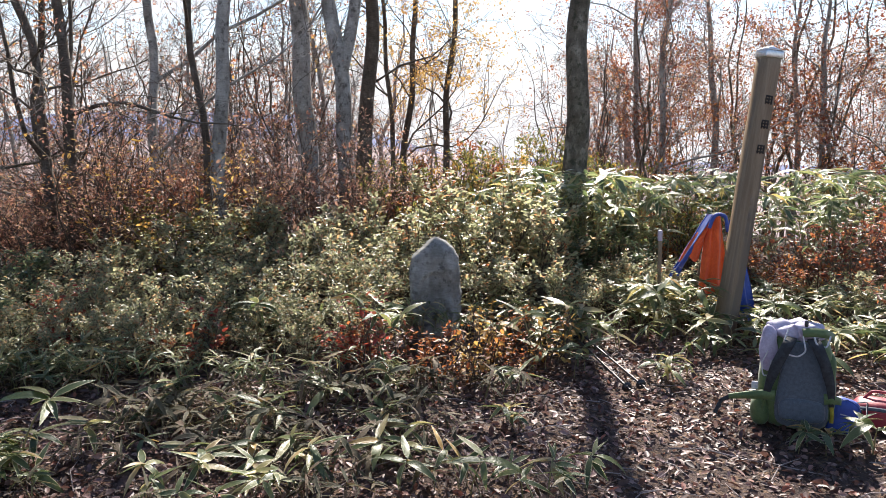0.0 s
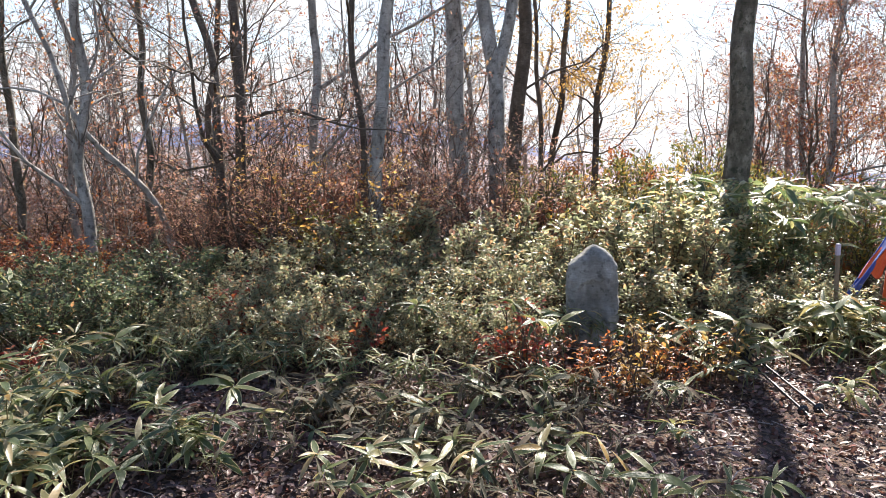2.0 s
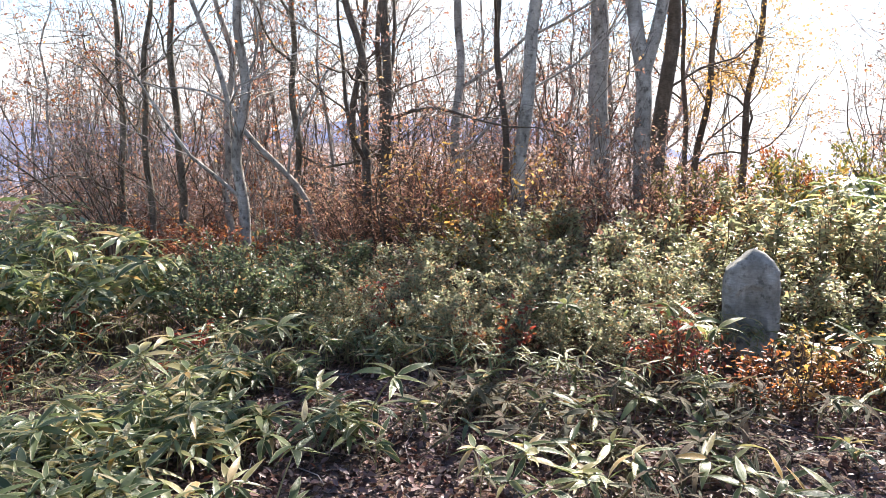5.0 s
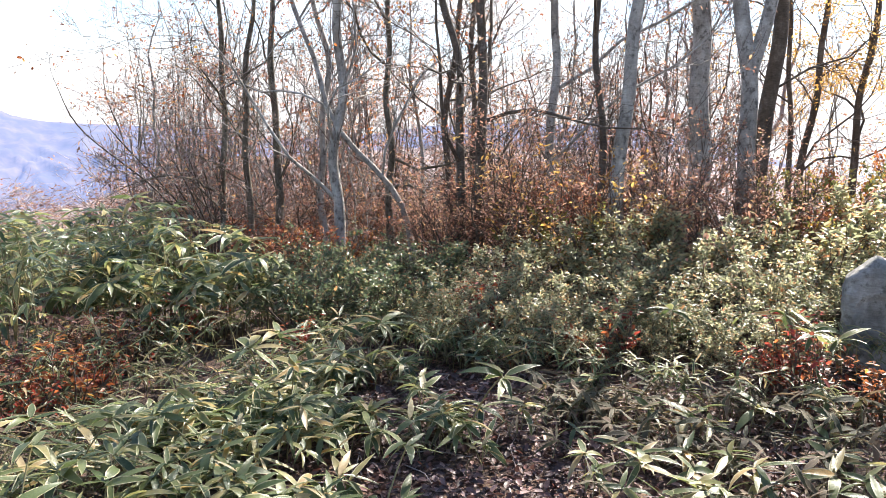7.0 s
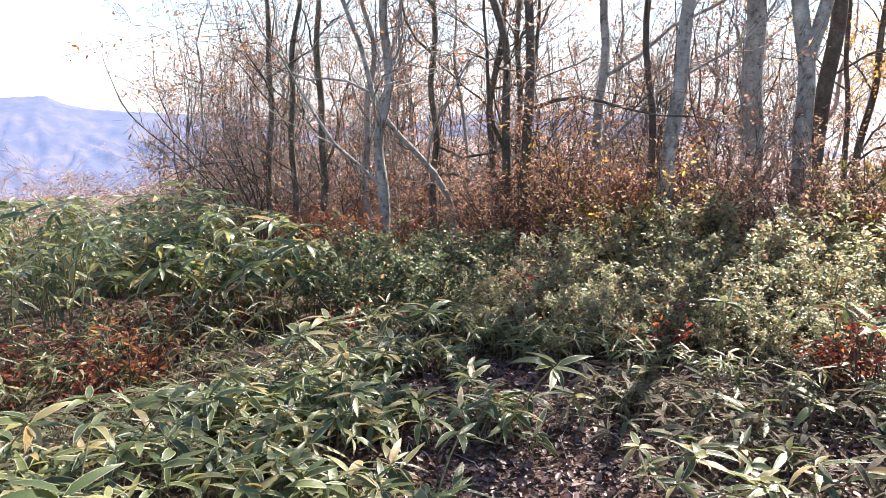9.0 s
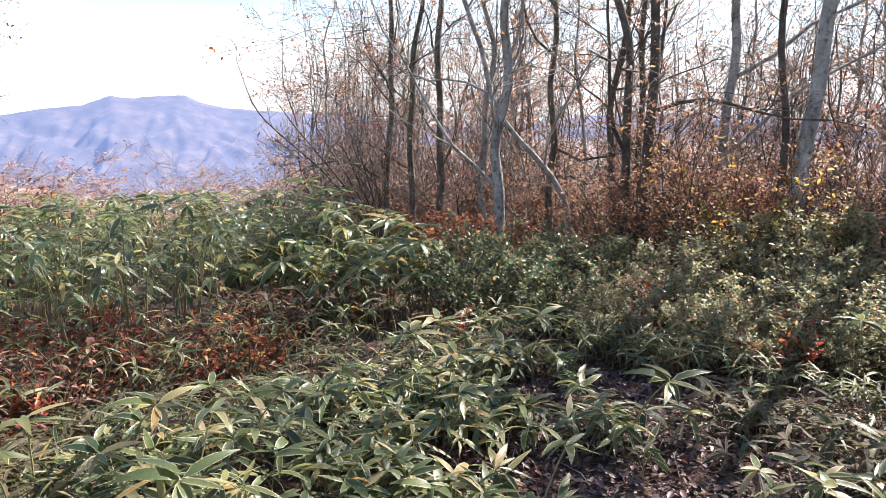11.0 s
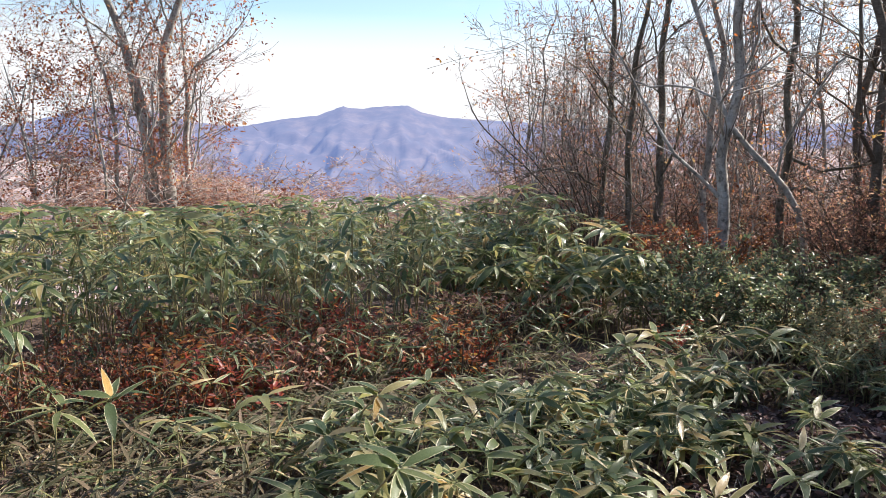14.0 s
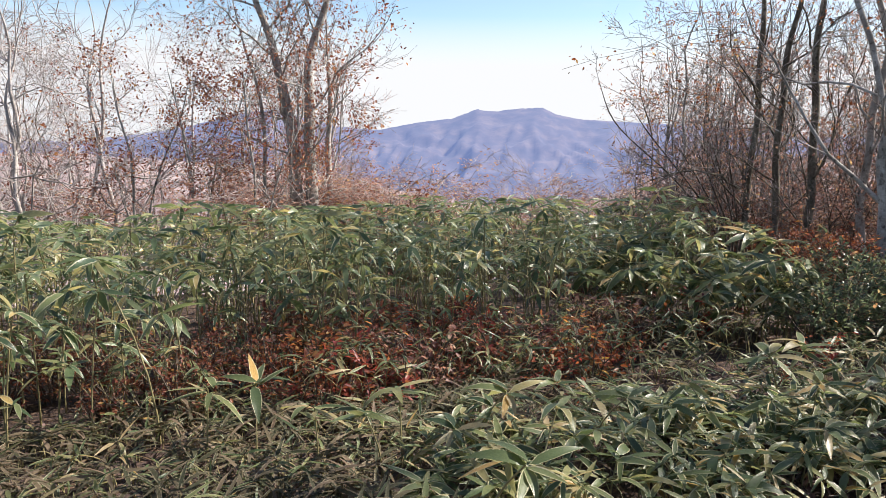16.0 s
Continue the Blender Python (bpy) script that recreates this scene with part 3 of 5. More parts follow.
tree("beech_tree", "dark double-stemmed tree with crooked limbs", -4.09, 8.2, [(0.06, [(0, 1.32), (0.02, 1.96), (0.01, 2.47), (0.01, 2.8)], True), (0.05, [(-0.24, 1.5), (-0.22, 1.95), (-0.2, 2.46), (-0.39, 2.77)], True)], 18, BARK_BROWN, 8.0, BROWNRED, limbs=11, low=1.3, leaves=700, low_twigs=8, leaf_low=0.4, few=5, crown=5.2)
tree("beech_tree", "pale mottled trunk with a slanting side stem", -5.88, 7.89, [(0.064, [(0, 0.04), (0, 0.76), (-0.03, 1.18), (0.07, 1.87), (0.02, 2.47), (-0.04, 3.0)], True),
     (0.036, [(0.95, 0.2), (0.89, 0.51), (0.53, 0.9), (0.33, 1.11), (0.09, 1.39), (-0.1, 1.75)], True)], 19, BARK_PALE, 7.5, ORANGE, limbs=13, low=1.1, leaves=1500, low_twigs=8, leaf_low=0.1, few=6, crown=5.5, reach=0.32, sway=0.045)
tree("beech_tree", "straight grey stem with autumn leaves", -6.31, 9.86, [(0.051, [(0, 0.44), (-0.01, 1.28), (-0.02, 2.35), (-0.02, 3.31)], True)], 20, BARK_DARK, 7.5, ORANGE, limbs=21, low=1.1, leaves=1600, low_twigs=8, few=7, crown=5.5, reach=0.36, sway=0.045)
tree("beech_tree", "grey forked stem among bare trees", -5.71, 10.75, [(0.053, [(0, 0.84), (-0.14, 1.97), (-0.02, 2.57), (0.1, 3.4)], True), (0.05, [(0.3, 0.8), (0.32, 1.9), (0.36, 2.6), (0.3, 3.4)], True)], 21, BARK_BROWN, 8.0, BROWNRED, limbs=17, low=1.1, leaves=700, low_twigs=6, few=7, sway=0.045)
tree("beech_tree", "grey leaning stem among bare trees", -7.42, 9.74, [(0.053, [(0, 0.57), (-0.05, 1.7), (0.05, 2.54), (-0.04, 3.37)], True)], 22, BARK_PALE, 7.5, ORANGE, limbs=18, low=1.1, leaves=800, low_twigs=6, few=7, sway=0.045)
tree("multi_stemmed_tree", "clump of dark stems with a fan of fine bare twigs", -7.99, 8.66, [(0.055, [(0.4, 0.02), (0.42, 1.28), (0.39, 2.33), (0.36, 3.27)], True), (0.047, [(0, 0.12), (-0.02, 1.44), (-0.01, 2.32), (0.11, 3.26)], True),
     (0.047, [(-0.36, 0.12), (-0.35, 1.44), (-0.33, 2.46), (-0.33, 3.24)], True)],
     23, BARK_DARK, 7.0, BROWNRED, twigmat=TWIG_PALE, limbs=13, low=0.5, subs=6, twigs=6, leaves=600, leaf_low=0.3, lift=0.06)
broom = [(0.011, [(-0.05 - 0.05 * k, 0.0), (-0.2 - 0.15 * k, 0.9 - 0.03 * k), (-0.35 - 0.25 * k, 1.8 - 0.10 * k), (-0.50 - 0.28 * k, 2.6 - 0.20 * k)], True) for k in range(6)]
tree("bare_bushy_tree", "bare bushy tree with a broom of fine slanting stems", -8.3, 8.4, broom, 27, BARK_BROWN, 2.7, BROWNRED, twigmat=TWIG_PALE, limbs=8, low=0.5, subs=5, twigs=4, leaves=500, reach=0.28, lift=0.08, rings=24, sides=8)
tree("beech_tree", "pale double-trunked beech with rust-red leaves", -13.03, 3.42, [(0.106, [(-0.12, -0.3), (-0.17, 1.0), (-0.28, 1.55), (-0.38, 2.28), (-0.5, 2.81), (-0.73, 3.42)], True), (0.106, [(0.1, -0.3), (0.11, 1.0), (0.07, 1.65), (0.07, 2.47), (0.22, 3.01), (0.41, 3.46)], True)],
     24, BARK_PALE, 7.5, RUST, limbs=18, low=1.4, leaves=4000, leaf_low=0.12, reach=0.42, leaf_size=0.068, twigs=6, spray=8, fat=1.5)
tree("young_tree", "slim grey tree beside the double beech", -13.89, 4.12, [(0.057, [(0, 0.04), (-0.01, 0.97), (0.02, 1.67), (-0.04, 2.46), (-0.06, 3.61)], True)], 25, BARK_PALE, 7.0, RUST, limbs=8, low=1.2, leaves=1000, leaf_low=0.6, leaf_size=0.068, spray=8)
tree("young_tree", "slim bent tree with rust-red leaves", -13.2, 2.82, [(0.034, [(0, 0.15), (-0.02, 1.09), (-0.09, 2.0), (-0.34, 2.62)], True)], 26, BARK_PALE, 6.5, RUST, limbs=8, low=0.9, leaves=1300, leaf_low=0.7, leaf_size=0.055, reach=0.4, spray=8)
for k, (x, y) in enumerate([(-12.6, 1.5), (-12.9, 0.7), (-11.9, 2.3)]):
    tree("red_sapling", "small crooked sapling with dull red leaves", x, y, [(0.019, [(0, 0.0), (0.05, 0.8), (-0.1, 1.6)], True), (0.014, [(0.2, 0.0), (0.45, 0.9), (0.75, 1.6)], True)], 80 + k, BARK_PALE, 3.6, RUST,
         limbs=9, low=0.6, subs=5, twigs=4, leaves=1500, leaf_size=0.056, spray=8, reach=0.42, rings=20, sides=8, wild=0.26)
for k, (x, y, r, way) in enumerate([(3.30, 13.66, 0.047, [(0, 0.8), (-0.14, 2.76), (-0.21, 3.7)]), (3.43, 12.60, 0.053, [(0, 0.96), (-0.1, 2.67), (0.02, 3.53)]), (4.51, 13.31, 0.057, [(0, 1.02), (-0.12, 2.55), (-0.25, 3.66)]),
                                    (6.12, 13.77, 0.050, [(0, 1.21), (-0.18, 2.78), (-0.12, 3.73)]), (6.04, 12.70, 0.047, [(0, 1.25), (-0.07, 2.69), (-0.06, 3.56)]), (7.9, 13.2, 0.045, [(0, 1.0), (0.1, 2.5), (0.2, 3.6)])]):
    tree("young_tree", "slim dark tree hung with rust-orange leaves", x, y, [(r, way, True)], 30 + k, BARK_PALE, 7.0, (ORANGE, BROWNRED, RUST)[k % 3], limbs=11, low=0.7, leaves=4200 if k < 4 else 2600, leaf_low=0.30, low_twigs=6, leaf_size=0.046, reach=0.36, spray=5)
for k, (x, y, r, way) in enumerate([(-0.82, 12.50, 0.051, [(0, 1.03), (0.17, 2.2), (0.24, 3.51)]), (-0.10, 12.53, 0.051, [(0, 1.03), (0.01, 1.94), (0.08, 2.64)]), (-0.92, 12.2, 0.037, [(0, 1.21), (-0.13, 2.37), (-0.15, 3.5)])]):
    tree("young_tree", "slim tree with golden-yellow leaves", x, y, [(r, way, True)], 40 + k, BARK_BROWN, 6.4, YELLOW, limbs=9, low=1.0, leaves=(1000, 2800, 1000)[k], leaf_low=0.35, low_twigs=6, leaf_size=0.058, spray=6, few=6, crown=5.4, reach=0.28)

# bare and half-bare trees and saplings behind, a few forms set out many times
rng = np.random.default_rng(5)
forms = []
KINDS = [("bare grey tree with fine twigs", 1, 0.042, 6.5, BARK_PALE, BROWNRED, TWIG, 120), ("thin whips of young beech with a few brown leaves", 5, 0.014, 4.2, BARK_BROWN, BROWNRED, TWIG, 700),
         ("slender tree with rust-orange leaves", 2, 0.030, 5.5, BARK_DARK, RUST, TWIG, 2400), ("pale bare tree with whitish limbs", 2, 0.035, 5.5, BARK_WHITE, RUST, TWIG_PALE, 160),
         ("thin grey whips with withered brown leaves", 4, 0.017, 4.8, BARK_PALE, BROWNRED, TWIG_PALE, 900)]
for k, (label, n, r, tall_, bark, leafmat, twigmat, leaves) in enumerate(KINDS):
    stems = []
    for j in range(n):
        o, l = (rng.uniform(-0.35, 0.35), rng.uniform(-0.25, 0.25)) if j else (0.0, rng.uniform(-0.1, 0.1))
        stems.append((r * rng.uniform(0.7, 1.0), [(o, 0.5), (o + l * 1.5, 1.6), (o + l * 3.2, 2.8)], True))
    forms.append(tree("woodland_tree" if r > 0.02 else "beech_sapling", label, 0.8 * k - 5.2, 14.5 + 0.4 * k, stems, 50 + k, bark, tall_ / 0.8, leafmat, "woodland behind the clearing", twigmat,
                      limbs=(13, 8, 6)[min(n, 3) - 1], low=0.5, subs=(6, 6, 4)[min(n, 3) - 1], twigs=(5, 5, 4)[min(n, 3) - 1], leaves=int(leaves * 0.7), leaf_size=0.075, fat=1.7, leaf_low=0.35, lift=0.05, low_twigs=10 if n < 3 else 5,
                      reach=0.48 if k == 3 else 0.28, rings=20, sides=8, sway=0.07, wild=0.34 if k == 3 else 0.26))
for b0, b1, r0, r1, count, kinds in [(-54, -30, 13, 20, 26, (0, 1, 4, 4, 1, 4)), (-30, -8, 13.5, 20, 16, (1, 1, 4, 0)), (-8, 10, 15, 20, 7, (1, 1, 4)), (10, 36, 14, 20, 16, (2, 1)),
                                     (-100, -75, 14.5, 22, 12, (3, 3, 3, 3, 2)), (36, 75, 10, 16, 6, (2, 1)), (75, 180, 10, 16, 6, (0, 0, 2)), (180, 250, 10, 16, 5, (0, 0, 2))]:
    for _ in range(count):
        b, r = radians(rng.uniform(b0, b1)), rng.uniform(r0, r1)
        x, y, k = r * math.sin(b), r * math.cos(b), int(rng.choice(kinds))
        s = rng.uniform(0.8, 1.2)
        copy_thing(forms[k], pose(x, y, gz(x, y) - 0.05, 0, 0, rng.uniform(0, 360)) @ Matrix.Scale(s, 4))

for b, r, k, s in [(-70.5, 15.5, 2, 0.5), (-68.5, 17, 4, 0.62), (-67, 15, 3, 0.5), (-65, 16.5, 2, 0.52), (-63.5, 18, 4, 0.62), (-62, 16, 2, 0.46), (-60, 17, 3, 0.5), (-58, 18, 4, 0.55), (-56, 16, 3, 0.55), (-72, 14.5, 2, 0.6)]:
    x, y = r * math.sin(radians(b)), r * math.cos(radians(b))
    copy_thing(forms[k], pose(x, y, gz(x, y) - 0.05, 0, 0, rng.uniform(0, 360)) @ Matrix.Diagonal((s * 1.4, s * 1.4, s * 0.75, 1)))

for b, r, k, s in [(-47, 12.6, 4, 0.7), (-44, 13.4, 1, 0.75), (-41.5, 12.4, 4, 0.65), (-38, 13, 1, 0.7), (-35, 12.6, 4, 0.7), (-32, 13.5, 1, 0.8), (-28, 12.4, 4, 0.7), (-24, 13.2, 1, 0.75), (-20, 12.6, 4, 0.7), (-16, 13.4, 1, 0.75), (-12, 13, 4, 0.65), (14, 13.5, 2, 0.8), (20, 14.5, 2, 0.9), (26, 14, 2, 0.85)]:
    x, y = r * math.sin(radians(b)), r * math.cos(radians(b))
    copy_thing(forms[k], pose(x, y, gz(x, y) - 0.05, 0, 0, rng.uniform(0, 360)) @ Matrix.Scale(s, 4))

bushy = tree("round_crowned_tree", "low round-crowned tree with dense pinkish twigs and faded orange leaves", -13.9, 5.6, [(0.05, [(0, -1.3), (0.05, -0.6), (0.1, 0.2)], True), (0.04, [(0.15, -1.3), (0.5, -0.5), (0.9, 0.3)], True)], 60, BARK_WHITE, 3.4 / 0.8, BROWNRED,
             "round-crowned trees down the slope", TWIG_PINK, limbs=13, low=0.4, subs=7, twigs=6, fat=1.7, leaves=1500, leaf_size=0.085, spray=5, reach=0.50, lift=0.06, rings=16, sides=8, wild=0.3)
bushy.matrix_basis = pose(-13.4, 8.2, gz(-13.4, 8.2) - 0.05) @ Matrix.Diagonal((1.15, 1.15, 0.55, 1))
for b, r, el in [(-74, 15.5, -0.6), (-71.5, 16.5, -0.9), (-69.5, 14.8, -1.5), (-67, 16, -2.0), (-64.5, 17, -2.7), (-62, 16, -3.3), (-59, 17.5, -2.8), (-56.5, 16.5, -2.2), (-54, 17, -1.5), (-79, 16, -0.3), (-83, 17, 0.2), (-88, 16, 0.0), (-50, 16.5, -0.6), (-46, 17, 0.0), (-42, 16, 0.0), (-37, 16.5, 0.2), (-32, 17, 0.0), (-75, 14.2, 0.9), (-73, 15, 0.7), (-71.8, 14, 0.5), (-70.3, 15.2, 0.2), (-68.8, 14.4, -0.3), (-67.5, 15, -0.8), (-66, 14.2, -1.3), (-64.8, 15.2, -1.9), (-63.4, 14.6, -2.5)]:
    x, y = r * math.sin(radians(b)), r * math.cos(radians(b))
    s = (1.5 + r * math.tan(radians(el)) - gz(x, y)) / 3.35
    copy_thing(bushy, pose(x, y, gz(x, y) - 0.05, 0, 0, rng.uniform(0, 360)) @ Matrix.Diagonal((1.15, 1.15, s, 1)))

for _ in range(9):
    b, r = radians(rng.uniform(-50, -8)), rng.uniform(12.8, 18)
    x, y = r * math.sin(b), r * math.cos(b)
    s = (1.5 + r * math.tan(radians(rng.uniform(-2.5, 2.5))) - gz(x, y)) / 3.35
    copy_thing(bushy, pose(x, y, gz(x, y) - 0.05, 0, 0, rng.uniform(0, 360)) @ Matrix.Diagonal((0.95, 0.95, s, 1)))

# woods down the slope: uncountable
far, farleaf = Pile(), Pile()
protos = []
for k in range(4):
    r2 = np.random.default_rng(70 + k)
    st = [stem_line(r2, 1, 10, 0.06, [(0, 0.3), (0.1, 2.0), (0.0, 3.0)], 5.5)]
    t_, b_, w_, l_ = tree_parts(r2, st, limbs=9, low=0.9, subs=5, twigs=5, fat=2.6, leaves=150, leaf_size=0.09, reach=0.42, rings=10, sides=5, sway=0.08, wild=0.28)
    allp = Pile()
    for p_ in (t_, b_, w_):
        v_, q_, u_ = p_.arrays()
        allp.add(v_, q_, u_)
    protos.append((allp.arrays(), l_.arrays()))
for k in range(110):
    b, r = radians(rng.uniform(-105, 45)), rng.uniform(20, 60) if k > 100 else rng.uniform(16, 27)
    if k < 30:
        b = radians(rng.uniform(-74, -45))
        r = rng.uniform(19, 30)
    x, y = r * math.sin(b), r * math.cos(b)
    z = gz(x, y)
    s = rng.uniform(0.8, 1.15)
    if -73 < math.degrees(b) < -50:
        s = min(s, max(0.4, (1.0 - 0.035 * r - z) / 6.8))
    a = rng.uniform(0, 6.28)
    A = np.array([[[math.cos(a), -math.sin(a), 0], [math.sin(a), math.cos(a), 0], [0, 0, 1]]]) * s
    wood, lf = protos[k % 4]
    far.spread(wood, A, np.array([[x, y, z]]))
    farleaf.spread(lf, A, np.array([[x, y, z]]))
woods = tagged(new("far_woods", far.mesh("far_woods", TWIG_PALE)), "bare pinkish-grey woods falling away down the slope", "woodland", kind="stuff")
part("far_foliage", farleaf.mesh("far_foliage", ORANGE), woods, "faded orange leaves left on the woods", kind="stuff")

# ---- shrubs ----


def shrub(name, label, leafmat, seed, height, spread, stems, twigs, leaves, size, group, upright=0.5, leaf_top=0.0):
    """A bush: stems fan out from the foot, side twigs, leaves set thickest at the outside."""
    rng = np.random.default_rng(seed)
    wood, tips, dirs = Pile(), [], []
    for _ in range(stems):
        a = rng.uniform(0, 6.283)
        out = rng.uniform(0.1, 1) * spread
        d = np.array((math.cos(a) * out, math.sin(a) * out, height * rng.uniform(0.6, 1.0)))
        L = np.linalg.norm(d)
        P, R = bough(rng, (math.cos(a) * 0.05, math.sin(a) * 0.05, -0.05), d, L, 0.006 + 0.004 * height, 0.0025, 5, 0.20, 0.03)
        wood.add(*tube(P, R, 4))
        for _ in range(twigs):
            p, d2, r = along(P, R, rng.uniform(0.25, 1))
            B, BR = bough(rng, p, sideways(rng, d2, rng.uniform(0.3, 1.0)), L * rng.uniform(0.15, 0.38), 0.004, 0.0018, 2, 0.2, 0.10)
            wood.add(*tube(B, BR, 3))
            for f in rng.uniform(0.25, 1, 4):
                q, e, _ = along(B, BR, f)
                tips.append(q)
                dirs.append(e)
    tips, dirs = np.array(tips), np.array(dirs)
    w = np.exp(leaf_top * tips[:, 2] / height)
    pick = rng.choice(len(tips), leaves, p=w / w.sum())
    P = tips[pick] + rng.normal(0, size * 0.5, (leaves, 3))
    P[:, 2] = np.maximum(P[:, 2], 0.02)
    D = dirs[pick] * 0.3 + rng.normal(0, 1, (leaves, 3)) * (0.6, 0.6, 0.28) + (0, 0, upright)
    A = frames_of(D, rng, 0.42) * (size * rng.uniform(0.6, 1.35, leaves))[:, None, None]
    ob = thing(name, label, "shrub", group, pose(0, 0, -50))
    part("stemwork", wood.mesh("stemwork", STEM), ob, kind="stuff")
    part("foliage", Pile().spread(OVAL, A, P).mesh("foliage", leafmat), ob, kind="stuff")
    return ob


def place(forms, spots, rng, lo=0.85, hi=1.15):
    """Sets the first ones down where they were built, and copies at the other spots (x, y)."""
    used = set()
    for k, (x, y) in enumerate(spots):
        f = forms[k % len(forms)]
        s = rng.uniform(lo, hi)
        m = pose(x, y, gz(x, y), 0, 0, rng.uniform(0, 360)) @ Matrix.Scale(s, 4)
        if f.name in used:
            copy_thing(f, m)
        else:
            used.add(f.name)
            f.matrix_basis = m


def fill(rng, n, x0, x1, y0, y1, keep=None, gap=0.0):
    """Up to n random spots in a rectangle, no two nearer than gap."""
    got = []
    for _ in range(n * 30):
        if len(got) == n:
            break
        x, y = rng.uniform(x0, x1), rng.uniform(y0, y1)
        if keep and not keep(x, y):
            continue
        if gap and any((x - a) ** 2 + (y - b) ** 2 < gap * gap for a, b in got):
            continue
        got.append((x, y))
    return got


rng = np.random.default_rng(8)
azalea = [shrub("azalea_bush", "low sunlit azalea bush with small glossy green leaves", AZALEA, 100 + k, 0.80, 0.50, 14, 9, 1700, 0.047, "azalea bushes behind the clearing", 0.0, 2.2) for k in range(4)]
for k, (x, y) in enumerate(fill(rng, 30, -3.3, 0.9, 5.3, 7.3, lambda x, y: y > 5.95 or x < -0.6, 0.36) + [(0.1, 7.6), (-0.9, 7.6), (-1.6, 7.3), (0.6, 7.3)]):
    m = pose(x, y, gz(x, y), 0, 0, rng.uniform(0, 360)) @ Matrix.Scale((0.55 + 0.27 * (y - 5.3)) * rng.uniform(0.85, 1.15), 4)
    if k < 4:
        azalea[k].matrix_basis = m
    else:
        copy_thing(azalea[k % 4], m)
small_spots = fill(rng, 26, -3.6, -0.4, 4.9, 5.7, None, 0.22) + fill(rng, 12, 0.9, 3.6, 6.4, 7.4, None, 0.3)
for k, (x, y) in enumerate(small_spots):
    copy_thing(azalea[k % 4], pose(x, y, gz(x, y), 0, 0, rng.uniform(0, 360)) @ Matrix.Scale(rng.uniform(0.4, 0.6), 4))
dark = [shrub("evergreen_bush", "dark evergreen bush in shade", DARKGREEN, 110 + k, 0.75, 0.5, 14, 8, 1700, 0.043, "dark bushes under the trees", 0.05, 0.8) for k in range(3)]
place(dark, [(-3.9, 5.6), (-4.3, 5.9), (-4.7, 5.5), (-3.7, 6.2), (-4.4, 6.6), (-5.0, 6.4), (-3.8, 6.9), (-5.3, 7.0), (-4.7, 7.2), (-3.55, 5.2), (-5.9, 6.9), (-4.3, 5.1), (1.0, 7.3), (1.35, 7.6), (1.7, 7.9), (2.0, 7.5)], rng)
brown = [shrub("deciduous_thicket", "tall twiggy thicket with brown-red autumn leaves", (BROWNRED, BROWNRED, RUST)[k], 120 + k, 1.7, 1.15, 14, 16, 2600, 0.038, "brown thicket under the trees", 0.0, 0.3) for k in range(3)]
place(brown, [(-4.1, 7.9), (-3.4, 8.0), (-2.7, 7.9), (-4.6, 8.2), (-3.7, 8.6), (-3.0, 8.5), (-2.1, 8.3), (-1.5, 8.7), (-2.3, 9.2), (-5.0, 8.6), (-0.9, 8.4), (-4.2, 8.9), (-5.4, 9.3), (-8.6, 10.0), (-7.0, 10.8), (-6.2, 11.3), (-9.4, 9.5), (-10.2, 9.0), (-8.0, 11.6), (-9.6, 11.0), (-11.0, 9.4)], rng, 0.8, 1.12)
rusty = [shrub("rusty_bush", "low bush with rust-orange leaves at the foot of a tree", (RUST, ORANGE)[k], 130 + k, 0.85, 0.5, 12, 9, 1300, 0.042, "rust-coloured bushes", 0.0) for k in range(2)]
place(rusty, [(-6.1, 7.5), (-5.7, 7.9), (-6.6, 7.9), (-6.9, 8.3), (-7.4, 8.1), (-6.3, 8.6), (-0.3, 8.8), (0.5, 9.2), (-1.2, 8.9), (3.0, 7.3), (3.5, 7.0), (2.6, 8.9), (-9.0, 8.8), (-8.3, 9.3), (4.3, 7.2)], rng)
golden = [shrub("golden_bush", "loose bush with yellow-green autumn leaves", YELLOWGREEN, 140 + k, 1.1, 0.5, 12, 9, 1700, 0.045, "yellow-green bushes at the wood's edge", 0.3) for k in range(3)]
place(golden, [(-2.5, 7.4), (-3.0, 7.6), (0.2, 8.3), (0.7, 8.0), (1.1, 8.5), (0.9, 9.3), (1.9, 8.7), (-0.4, 8.2), (2.6, 8.2), (2.3, 9.4), (-0.1, 9.4), (1.5, 10.0)], rng, 0.8, 1.05)
for x, y, k, h in [(-0.6, 9.6, 1, 1.25), (-0.1, 9.9, 0, 1.3), (0.35, 9.7, 2, 1.3), (0.8, 10.1, 1, 1.35), (1.1, 9.9, 0, 1.2), (1.9, 10.0, 2, 1.25), (2.3, 10.2, 1, 1.3), (2.9, 10.0, 0, 1.2), (-1.0, 9.7, 2, 1.2), (0.1, 10.4, 1, 1.4), (0.6, 10.7, 0, 1.5), (1.3, 10.8, 2, 1.5)]:
    copy_thing(golden[k] if k else rusty[1], pose(x, y, gz(x, y), 0, 0, 67 * k + 40 * x) @ Matrix.Diagonal((1.15, 1.15, h if k else h * 1.3, 1)))
sapling = [shrub("yellow_sapling", "small sapling with yellow and orange leaves", YELLOW if k else ORANGE, 150 + k, 0.42, 0.27, 8, 6, 150, 0.045, "saplings before the stone", -0.3) for k in range(2)]
place(sapling, [(0.0, 5.05), (0.3, 5.1), (0.55, 5.3), (0.2, 4.75), (-0.05, 4.7), (0.75, 5.2), (0.45, 4.9), (0.35, 5.45)], rng)
